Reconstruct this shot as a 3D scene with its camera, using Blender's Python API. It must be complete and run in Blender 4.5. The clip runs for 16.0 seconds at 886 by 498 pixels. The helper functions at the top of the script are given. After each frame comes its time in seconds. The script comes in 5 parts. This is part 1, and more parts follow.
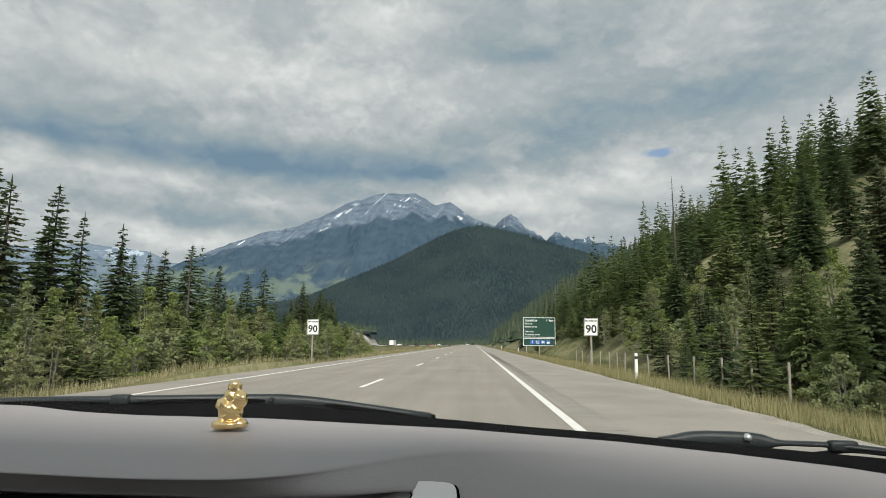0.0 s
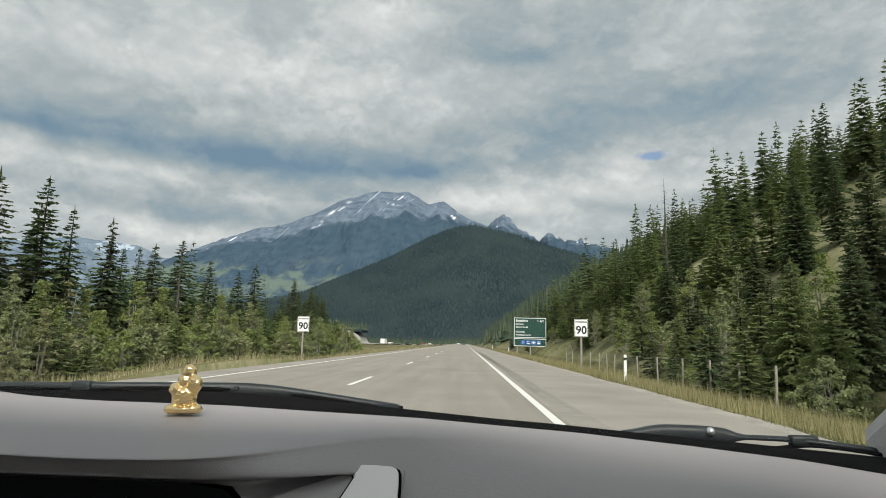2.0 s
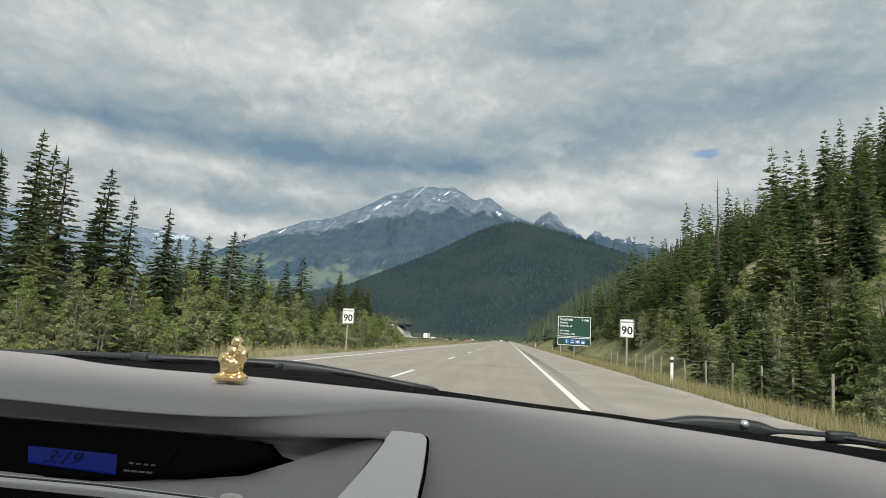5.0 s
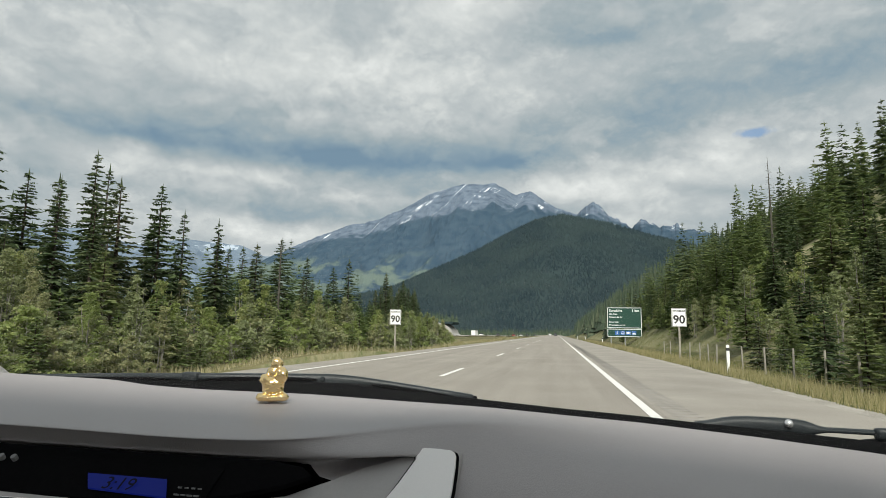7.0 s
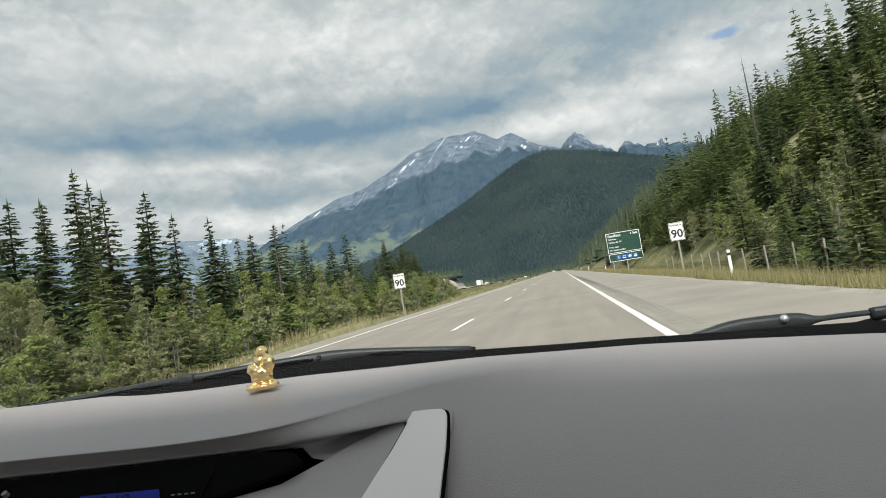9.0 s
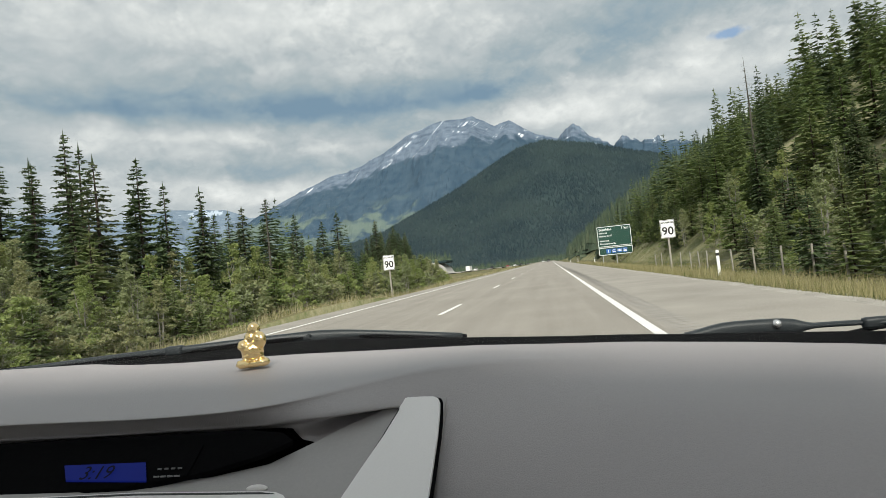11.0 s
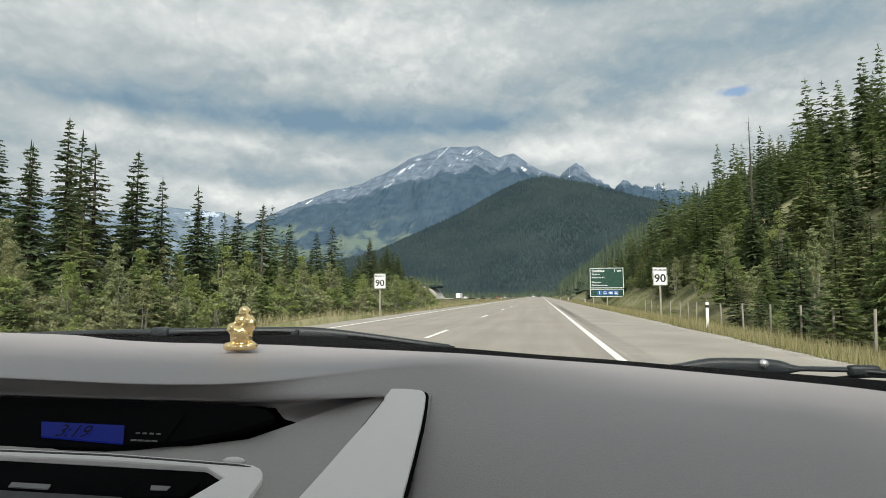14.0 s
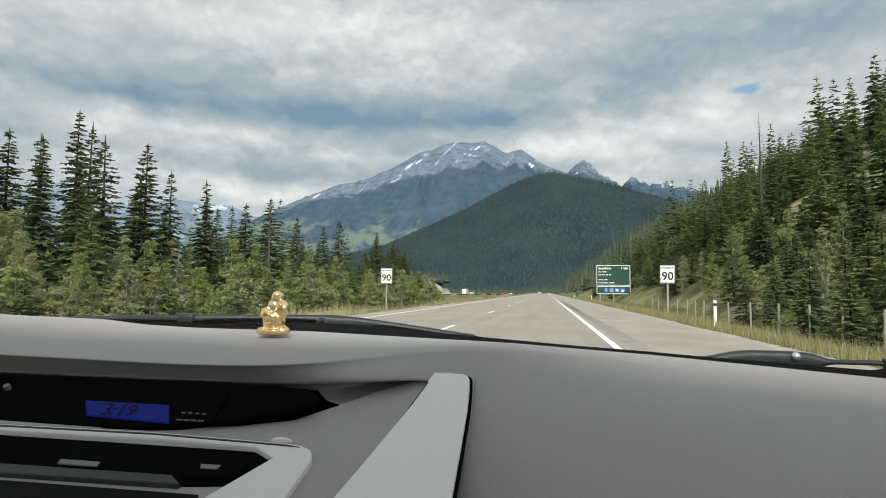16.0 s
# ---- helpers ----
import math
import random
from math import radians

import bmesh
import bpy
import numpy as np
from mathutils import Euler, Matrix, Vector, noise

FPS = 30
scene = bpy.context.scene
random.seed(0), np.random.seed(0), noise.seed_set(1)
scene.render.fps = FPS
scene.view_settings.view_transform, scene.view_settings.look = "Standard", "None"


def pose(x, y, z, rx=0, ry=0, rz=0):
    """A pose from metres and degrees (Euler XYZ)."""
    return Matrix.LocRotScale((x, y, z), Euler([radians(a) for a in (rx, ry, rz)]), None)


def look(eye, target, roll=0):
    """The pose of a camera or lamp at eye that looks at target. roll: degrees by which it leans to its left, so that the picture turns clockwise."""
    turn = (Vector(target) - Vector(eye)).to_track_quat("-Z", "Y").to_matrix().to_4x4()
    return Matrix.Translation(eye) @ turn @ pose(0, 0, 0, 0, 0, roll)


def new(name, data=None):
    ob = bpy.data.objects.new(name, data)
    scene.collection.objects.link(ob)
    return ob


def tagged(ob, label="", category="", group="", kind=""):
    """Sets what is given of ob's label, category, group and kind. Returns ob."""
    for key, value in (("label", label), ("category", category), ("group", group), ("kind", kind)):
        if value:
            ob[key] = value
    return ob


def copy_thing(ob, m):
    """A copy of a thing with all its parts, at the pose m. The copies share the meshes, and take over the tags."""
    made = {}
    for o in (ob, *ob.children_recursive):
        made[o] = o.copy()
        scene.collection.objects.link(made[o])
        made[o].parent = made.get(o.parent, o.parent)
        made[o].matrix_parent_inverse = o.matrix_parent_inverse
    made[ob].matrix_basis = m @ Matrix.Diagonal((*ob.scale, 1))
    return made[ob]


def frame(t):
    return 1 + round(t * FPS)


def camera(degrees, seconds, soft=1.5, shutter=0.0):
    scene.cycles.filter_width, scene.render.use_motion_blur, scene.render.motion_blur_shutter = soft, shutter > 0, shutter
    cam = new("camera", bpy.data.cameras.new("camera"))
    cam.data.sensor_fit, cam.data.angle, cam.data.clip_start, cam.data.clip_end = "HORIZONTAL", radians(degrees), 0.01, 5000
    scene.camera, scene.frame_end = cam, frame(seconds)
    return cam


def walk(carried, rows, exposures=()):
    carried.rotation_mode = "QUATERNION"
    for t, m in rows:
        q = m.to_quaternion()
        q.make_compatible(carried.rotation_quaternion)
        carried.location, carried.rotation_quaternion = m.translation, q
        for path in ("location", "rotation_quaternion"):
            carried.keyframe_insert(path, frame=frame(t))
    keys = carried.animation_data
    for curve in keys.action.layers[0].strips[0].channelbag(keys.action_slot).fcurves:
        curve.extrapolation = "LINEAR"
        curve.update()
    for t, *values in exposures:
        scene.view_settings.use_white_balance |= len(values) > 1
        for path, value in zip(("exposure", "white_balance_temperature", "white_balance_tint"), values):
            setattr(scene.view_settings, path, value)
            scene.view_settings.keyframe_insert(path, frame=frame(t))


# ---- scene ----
cam = camera(73.0, 16.0, soft=0.7)
PATH = [
    (0.0, pose(-0.070, -0.001, 1.067, 98.95, -0.69, 2.93)),
    (0.5, pose(-0.057, 0.006, 1.059, 98.92, -1.77, 2.68)),
    (1.0, pose(-0.045, 0.010, 1.055, 98.92, -1.72, 2.32)),
    (1.5, pose(-0.035, 0.013, 1.051, 98.91, -1.41, 2.09)),
    (2.0, pose(-0.030, 0.007, 1.054, 98.89, -1.49, 2.09)),
    (2.5, pose(-0.032, 0.006, 1.041, 98.86, -1.07, 2.39)),
    (3.0, pose(-0.035, -0.005, 1.030, 98.61, -1.83, 3.84)),
    (3.5, pose(-0.036, -0.006, 1.025, 98.47, -2.76, 4.77)),
    (4.0, pose(-0.037, -0.013, 1.030, 98.39, -3.22, 5.34)),
    (6.5, pose(0.025, -0.019, 1.048, 98.17, -1.79, 8.92)),
    (7.0, pose(0.009, -0.032, 1.057, 97.93, -0.94, 10.67)),
    (7.5, pose(0.019, -0.018, 1.054, 97.49, -0.18, 11.75)),
    (8.0, pose(0.026, -0.006, 1.053, 96.48, 2.21, 11.10)),
    (8.5, pose(0.032, -0.007, 1.062, 95.45, 6.05, 10.93)),
    (9.0, pose(0.039, -0.002, 1.056, 93.78, 9.26, 11.25)),
    (9.5, pose(0.043, 0.006, 1.052, 91.72, 12.43, 11.54)),
    (12.0, pose(0.015, -0.007, 1.065, 93.81, 0.95, 9.35)),
    (12.5, pose(0.013, -0.014, 1.053, 94.74, 0.15, 9.36)),
    (13.0, pose(0.018, -0.003, 1.036, 94.75, 0.04, 9.33)),
    (13.5, pose(0.020, -0.002, 1.035, 94.62, 0.13, 9.23)),
    (14.0, pose(0.020, -0.002, 1.033, 94.47, 0.16, 9.23)),
    (14.5, pose(0.017, -0.004, 1.033, 94.47, 0.02, 9.23)),
    (15.0, pose(-0.035, -0.015, 1.026, 94.43, -0.68, 9.44)),
    (15.5, pose(-0.025, -0.006, 1.026, 94.34, -0.84, 9.87)),
    (16.0, pose(-0.016, -0.002, 1.022, 94.04, -0.51, 9.79)),
]
walk(cam, PATH, ((0.0, -0.17), (4.0, -0.1), (7.0, -0.07), (9.5, 0.05), (12.0, 0.0), (14.0, 0.05), (16.0, 0.08)))

# ---------------------------------------------------------------- sky and sun
SUN_EL, SUN_AZ = 42.0, 168.0     # degrees; azimuth from straight ahead, to the right

world = bpy.data.worlds.new("overcast_sky")
scene.world = world
world.use_nodes = True


class Nodes:
    """Short way to wire a node tree."""

    def __init__(self, tree):
        self.tree = tree
        tree.nodes.clear()

    def add(self, kind, props=None, **inputs):
        node = self.tree.nodes.new(kind)
        props = props or {}
        if "operation" in props:
            node.operation = props["operation"]
        if "interpolation_type" in props:
            node.interpolation_type = props["interpolation_type"]
        if "data_type" in props:
            node.data_type, node.blend_type = props["data_type"], props["blend_type"]
        for key, value in inputs.items():
            self.feed(node, key.replace("_", " "), value)
        return node

    def feed(self, node, key, value):
        socket = node.inputs[int(key[1:])] if key[0] == "i" and key[1:].isdigit() else node.inputs[key]
        if isinstance(value, bpy.types.NodeSocket):
            self.tree.links.new(value, socket)
        else:
            socket.default_value = value

    def math(self, op, a, b=0.0, c=0.0):
        return self.add("ShaderNodeMath", {"operation": op}, i0=a, i1=b, i2=c).outputs[0]

    def step(self, value, lo, hi, a=0.0, b=1.0):
        node = self.add("ShaderNodeMapRange", {"interpolation_type": "SMOOTHSTEP"}, Value=value)
        for key, v in (("From Min", lo), ("From Max", hi), ("To Min", a), ("To Max", b)):
            node.inputs[key].default_value = v
        return node.outputs[0]

    def noise(self, vector, scale, detail=4.0, rough=0.55, distort=0.0):
        node = self.add("ShaderNodeTexNoise", Scale=scale, Detail=detail, Roughness=rough, Distortion=distort)
        if vector is not None:
            self.feed(node, "Vector", vector)
        return node.outputs[0]

    def mix(self, factor, a, b, blend="MIX"):
        node = self.add("ShaderNodeMix", {"data_type": "RGBA", "blend_type": blend}, i0=factor)
        for k, v in ((6, a), (7, b)):
            self.feed(node, "i%d" % k, v if isinstance(v, bpy.types.NodeSocket) or len(v) == 4 else (*v, 1))
        return node.outputs[2]

    def ramp(self, value, stops):
        node = self.add("ShaderNodeValToRGB", Fac=value)
        els = node.color_ramp.elements
        while len(els) < len(stops):
            els.new(0.5)
        for el, (pos, col) in zip(els, stops):
            el.position, el.color = pos, (*col, 1)
        return node.outputs[0]


# cloud masses: azimuth, elevation, half width and half height in degrees, thinner (+) or thicker (-) cloud
CLOUDS = [(-19, 15.9, 19, 2.3, -0.46), (-4, 15.8, 7, 2.8, -0.22), (-40, 16.2, 9, 1.4, -0.26), (-27, 10.8, 9, 1.2, -0.30), (-43, 12.0, 6, 1.0, -0.18),
          (-11, 13.4, 7, 0.8, -0.16), (7, 18.6, 9, 3.4, -0.24), (24, 20.8, 11, 3.8, -0.26), (1, 13.2, 9, 1.8, 0.12), (17, 14.8, 10, 2.6, 0.22),
          (-20, 8.6, 12, 1.1, 0.18), (-31, 13.7, 10, 0.8, 0.14), (-32, 22.5, 9, 3.0, 0.12), (-14, 23.0, 7, 3.0, 0.20), (3, 27.0, 9, 2.0, -0.16)]


def sky_nodes():
    n = Nodes(world.node_tree)
    geo = n.add("ShaderNodeTexCoord").outputs["Generated"]
    x, y, z = n.add("ShaderNodeSeparateXYZ", Vector=geo).outputs
    # heaps of cloud, about twice as wide as high
    layer = n.add("ShaderNodeVectorMath", {"operation": "MULTIPLY"}, i0=geo, i1=(1.0, 1.0, 1.6)).outputs[0]

    def shifted(vec, scale, amount, detail):
        w = n.add("ShaderNodeTexNoise", Vector=vec, Scale=scale, Detail=detail, Roughness=0.5).outputs["Color"]
        w = n.add("ShaderNodeVectorMath", {"operation": "SUBTRACT"}, i0=w, i1=(0.5, 0.5, 0.5)).outputs[0]
        w = n.add("ShaderNodeVectorMath", {"operation": "MULTIPLY"}, i0=w, i1=(amount, amount, amount)).outputs[0]
        return n.add("ShaderNodeVectorMath", {"operation": "ADD"}, i0=vec, i1=w).outputs[0]

    def puffs(vec):
        """Rounded heaps with creases between them."""
        v = shifted(vec, 9.0, 0.045, 3.0)
        soft = n.noise(v, 3.4, 3, 0.45)
        heap = n.math("ABSOLUTE", n.math("SUBTRACT", n.noise(v, 5.0, 3.0, 0.45), 0.5))
        small = n.math("ABSOLUTE", n.math("SUBTRACT", n.noise(v, 19.0, 6, 0.6), 0.5))
        return n.math("ADD", n.math("MULTIPLY", soft, 0.62), n.math("ADD", n.math("MULTIPLY", heap, 0.80), n.math("MULTIPLY", small, 0.40)))

    here = puffs(layer)
    above = puffs(n.add("ShaderNodeVectorMath", {"operation": "ADD"}, i0=layer, i1=(0.0, 0.0, 0.022)).outputs[0])
    relief = n.math("SUBTRACT", here, above)          # tops lit, undersides in shade
    body = n.math("ADD", n.math("SUBTRACT", here, 0.445), n.math("MULTIPLY", relief, 0.75))
    body = n.math("ADD", n.math("MULTIPLY", body, 0.74), 0.615)
    # crisp-edged brighter heaps
    crown = shifted(layer, 16.0, 0.03, 3.0)
    body = n.math("ADD", body, n.step(n.noise(crown, 6.2, 7, 0.58), 0.47, 0.54, 0.0, 0.09))
    wob = n.add("ShaderNodeSeparateXYZ", Vector=n.add("ShaderNodeTexNoise", Vector=layer, Scale=7.0, Detail=7.0, Roughness=0.55).outputs["Color"]).outputs
    az = n.math("ADD", n.math("MULTIPLY", n.math("ARCTAN2", x, y), 57.2958), n.math("MULTIPLY", n.math("SUBTRACT", wob[0], 0.5), 12.0))
    el = n.math("ADD", n.math("MULTIPLY", n.math("ARCSINE", z), 57.2958), n.math("MULTIPLY", n.math("SUBTRACT", wob[1], 0.5), 3.0))
    for a, e, wide, high, amount in CLOUDS:
        u = n.math("POWER", n.math("DIVIDE", n.math("SUBTRACT", az, float(a)), float(wide)), 2.0)
        v = n.math("SUBTRACT", el, float(e))          # flat bases: the lower edge is the sharper one
        v = n.math("POWER", n.math("MAXIMUM", n.math("DIVIDE", v, float(high)), n.math("DIVIDE", v, -0.5 * high)), 2.0)
        g = n.math("EXPONENT", n.math("MULTIPLY", n.math("ADD", u, v), -1.0))
        body = n.math("ADD", body, n.math("MULTIPLY", g, amount))
    colour = n.ramp(body, [(0.10, (0.165, 0.252, 0.335)), (0.28, (0.240, 0.318, 0.375)), (0.45, (0.330, 0.385, 0.412)), (0.60, (0.430, 0.465, 0.480)),
                           (0.76, (0.570, 0.592, 0.590)), (0.98, (0.78, 0.79, 0.775))])
    # one small gap with clear sky
    gap_dir = Vector((math.sin(radians(17.4)) * 0.955, math.cos(radians(17.4)) * 0.955, 0.296)).normalized()
    dist = n.add("ShaderNodeVectorMath", {"operation": "SUBTRACT"}, i0=geo, i1=tuple(gap_dir)).outputs[0]
    dist = n.add("ShaderNodeVectorMath", {"operation": "MULTIPLY"}, i0=dist, i1=(1.0, 1.0, 3.6)).outputs[0]
    dist = n.add("ShaderNodeVectorMath", {"operation": "LENGTH"}, i0=dist).outputs["Value"]
    dist = n.math("ADD", dist, n.math("MULTIPLY", n.math("SUBTRACT", n.noise(geo, 34.0, 5, 0.65), 0.5), 0.06))
    clear = n.step(dist, 0.010, 0.034, 0.85, 0.0)
    tex = n.add("ShaderNodeTexSky")
    tex.sky_type, tex.sun_disc = "NISHITA", False
    tex.sun_elevation, tex.sun_rotation = radians(SUN_EL), radians(SUN_AZ)
    blue = n.add("ShaderNodeVectorMath", {"operation": "SCALE"}, i0=tex.outputs[0])
    blue.inputs["Scale"].default_value = 0.11
    colour = n.mix(clear, colour, blue.outputs[0])
    back = n.add("ShaderNodeBackground", Color=colour, Strength=1.22)
    n.add("ShaderNodeOutputWorld", Surface=back.outputs[0])


sky_nodes()

sun = new("sun", bpy.data.lights.new("sun", "SUN"))
sun.data.energy, sun.data.angle, sun.data.color = 5.4, radians(22), (1.0, 0.965, 0.88)
_d = Vector((math.sin(radians(SUN_AZ)) * math.cos(radians(SUN_EL)), math.cos(radians(SUN_AZ)) * math.cos(radians(SUN_EL)), math.sin(radians(SUN_EL))))
sun.matrix_world = look(_d * 50, (0, 0, 0))


# ---------------------------------------------------------------- materials
def material(name, build, bump=0.0, bump_scale=40.0, rough=0.7, metal=0.0, spec=0.5, through_light=0.0, coords="Object"):
    """build(n, vector) gives the colour socket or an RGB tuple."""
    m = bpy.data.materials.new(name)
    m.use_nodes = True
    n = Nodes(m.node_tree)
    vec = n.add("ShaderNodeTexCoord").outputs[coords] if coords == "Object" else n.add("ShaderNodeNewGeometry").outputs["Position"]
    col = build(n, vec) if callable(build) else (*build, 1)
    b = n.add("ShaderNodeBsdfPrincipled", Roughness=rough, Metallic=metal)
    n.feed(b, "Base Color", col)
    b.inputs["Specular IOR Level"].default_value = spec
    if bump:
        h = n.noise(vec, bump_scale, 4, 0.6)
        bn = n.add("ShaderNodeBump", Height=h, Strength=bump, Distance=0.02)
        n.feed(b, "Normal", bn.outputs[0])
    out = b.outputs[0]
    if through_light:
        t = n.add("ShaderNodeBsdfTranslucent")
        n.feed(t, "Color", col)
        mixer = n.add("ShaderNodeMixShader", Fac=through_light)
        n.feed(mixer, "i1", out)
        n.feed(mixer, "i2", t.outputs[0])
        out = mixer.outputs[0]
    n.add("ShaderNodeOutputMaterial", Surface=out)
    return m


def two_scale(a, b, big, fine, share=0.5, spread=0.25):
    """Colour between a and b by a large and a fine noise."""
    def build(n, vec):
        v = n.math("ADD", n.math("MULTIPLY", n.noise(vec, big, 3), 1 - share), n.math("MULTIPLY", n.noise(vec, fine, 5, 0.65), share))
        return n.mix(n.step(v, 0.5 - spread, 0.5 + spread), a, b)
    return build


def leafy(dark, mid, dry, stands=0.0):
    """Foliage: differs from tree to tree and from spray to spray."""
    def build(n, vec):
        tree = n.add("ShaderNodeObjectInfo").outputs["Random"]
        isl = n.add("ShaderNodeNewGeometry").outputs["Random Per Island"]
        spray = n.math("ADD", n.math("MULTIPLY", isl, 0.65), n.math("MULTIPLY", n.noise(vec, 0.55, 3), 0.35))
        c = n.mix(spray, dark, mid)
        if stands:          # whole stands of darker or paler trees
            c = n.mix(n.step(n.noise(vec, stands, 5, 0.6), 0.38, 0.62, 0.0, 0.7), c, dry)
        return n.mix(n.step(n.math("ADD", n.math("MULTIPLY", tree, 0.6), n.math("MULTIPLY", isl, 0.5)), 0.55, 1.05), c, dry)
    return build


M = {}


def worn_asphalt(n, vec):
    """Pale aggregate with long stains along the lanes, smoother wheel paths and sparse sealed patches."""
    lane = n.add("ShaderNodeVectorMath", {"operation": "MULTIPLY"}, i0=vec, i1=(1.0, 0.035, 1.0)).outputs[0]
    streak = n.noise(lane, 1.7, 5, 0.6)
    grain = n.noise(vec, 34.0, 5, 0.7)
    blotch = n.noise(vec, 0.35, 4)
    v = n.math("ADD", n.math("MULTIPLY", streak, 0.27), n.math("ADD", n.math("MULTIPLY", grain, 0.56), n.math("MULTIPLY", blotch, 0.17)))
    c = n.mix(n.step(v, 0.34, 0.66), (0.190, 0.173, 0.150), (0.345, 0.317, 0.277))
    stone = n.step(n.noise(vec, 62.0, 2, 0.5), 0.60, 0.68, 0.0, 0.45)
    return n.mix(stone, c, (0.50, 0.47, 0.42))


M["asphalt"] = material("asphalt", worn_asphalt, 0.6, 90.0, 0.85, spec=0.35, coords="Position")
M["shoulder"] = material("shoulder_asphalt", two_scale((0.225, 0.208, 0.183), (0.35, 0.325, 0.287), 0.5, 34.0, 0.55, 0.2), 0.5, 80.0, 0.88, spec=0.3, coords="Position")
M["rumble"] = material("rumble_groove", two_scale((0.24, 0.226, 0.205), (0.325, 0.305, 0.276), 2.0, 40.0), 0.4, 60.0, 0.9, coords="Position")
M["gravel"] = material("edge_gravel", two_scale((0.22, 0.205, 0.18), (0.46, 0.435, 0.39), 1.2, 46.0, 0.7, 0.2), 1.0, 40.0, 0.95, spec=0.15, coords="Position")
M["line"] = material("road_paint", two_scale((0.62, 0.61, 0.58), (0.80, 0.79, 0.76), 1.5, 30.0, 0.6, 0.2), 0.2, 60.0, 0.7, coords="Position")


def soil(n, vec):
    v = n.math("ADD", n.math("MULTIPLY", n.noise(vec, 0.16, 4), 0.6), n.math("MULTIPLY", n.noise(vec, 3.0, 5), 0.4))
    c = n.mix(n.step(v, 0.36, 0.62), (0.055, 0.07, 0.028), (0.17, 0.15, 0.075))
    return n.mix(n.step(n.noise(vec, 0.05, 3), 0.52, 0.66, 0.0, 0.5), c, (0.21, 0.18, 0.12))


def soil_and_bank(n, vec):
    """Roadside soil; the steep slope shows pale grass and earth between the trees."""
    steep = n.step(n.add("ShaderNodeSeparateXYZ", Vector=n.add("ShaderNodeNewGeometry").outputs["Normal"]).outputs[2], 0.82, 0.93, 1.0, 0.0)
    v = n.math("ADD", n.math("MULTIPLY", n.noise(vec, 0.3, 4), 0.55), n.math("MULTIPLY", n.noise(vec, 4.0, 5, 0.65), 0.45))
    bank = n.mix(n.step(v, 0.38, 0.62), (0.13, 0.145, 0.06), (0.29, 0.265, 0.16))
    return n.mix(steep, soil(n, vec), bank)


M["soil"] = material("grassy_soil", soil_and_bank, 0.9, 6.0, 0.95, spec=0.1, coords="Position")
M["needle"] = material("spruce_needles", leafy((0.060, 0.092, 0.044), (0.135, 0.185, 0.080), (0.18, 0.19, 0.095)), rough=0.65, spec=0.25, through_light=0.5)
M["needle_light"] = material("young_needles", leafy((0.105, 0.148, 0.052), (0.205, 0.270, 0.096), (0.245, 0.265, 0.115)), rough=0.62, spec=0.25, through_light=0.5)
M["dry_twig"] = material("bare_twigs", leafy((0.06, 0.052, 0.045), (0.12, 0.105, 0.09), (0.09, 0.09, 0.07)), rough=0.9, spec=0.1)
M["leaf"] = material("aspen_leaves", leafy((0.175, 0.230, 0.070), (0.315, 0.375, 0.130), (0.37, 0.375, 0.165)), rough=0.55, spec=0.3, through_light=0.5)
M["leaf_grey"] = material("willow_leaves", leafy((0.20, 0.235, 0.11), (0.325, 0.365, 0.185), (0.36, 0.35, 0.18)), rough=0.6, spec=0.3, through_light=0.5)
M["bark"] = material("bark", two_scale((0.05, 0.04, 0.032), (0.14, 0.115, 0.095), 2.0, 22.0), 0.8, 30.0, 0.95, spec=0.1)
M["pale_bark"] = material("pale_bark", two_scale((0.16, 0.15, 0.125), (0.36, 0.345, 0.30), 2.0, 18.0), 0.4, 30.0, 0.85, spec=0.15)
M["grass"] = material("dry_grass", leafy((0.23, 0.21, 0.10), (0.41, 0.365, 0.20), (0.56, 0.50, 0.34)), rough=0.8, spec=0.15, through_light=0.35)
M["grass_green"] = material("green_grass", leafy((0.08, 0.105, 0.03), (0.16, 0.18, 0.06), (0.26, 0.23, 0.10)), rough=0.8, spec=0.15, through_light=0.35)
# bluish: the haze of distance is put into the needle colour
M["forest_hazed"] = material("far_needles", leafy((0.018, 0.033, 0.042), (0.031, 0.050, 0.058), (0.043, 0.064, 0.064), 0.008), rough=0.8, spec=0.1)
M["forest_mid"] = material("valley_needles", leafy((0.040, 0.058, 0.042), (0.074, 0.100, 0.062), (0.09, 0.11, 0.07)), rough=0.8, spec=0.1)
# hill floor tinted blue-green, with the haze mixed into the colour
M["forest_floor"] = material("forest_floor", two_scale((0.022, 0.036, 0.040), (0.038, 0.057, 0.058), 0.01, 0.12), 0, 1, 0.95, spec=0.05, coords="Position")


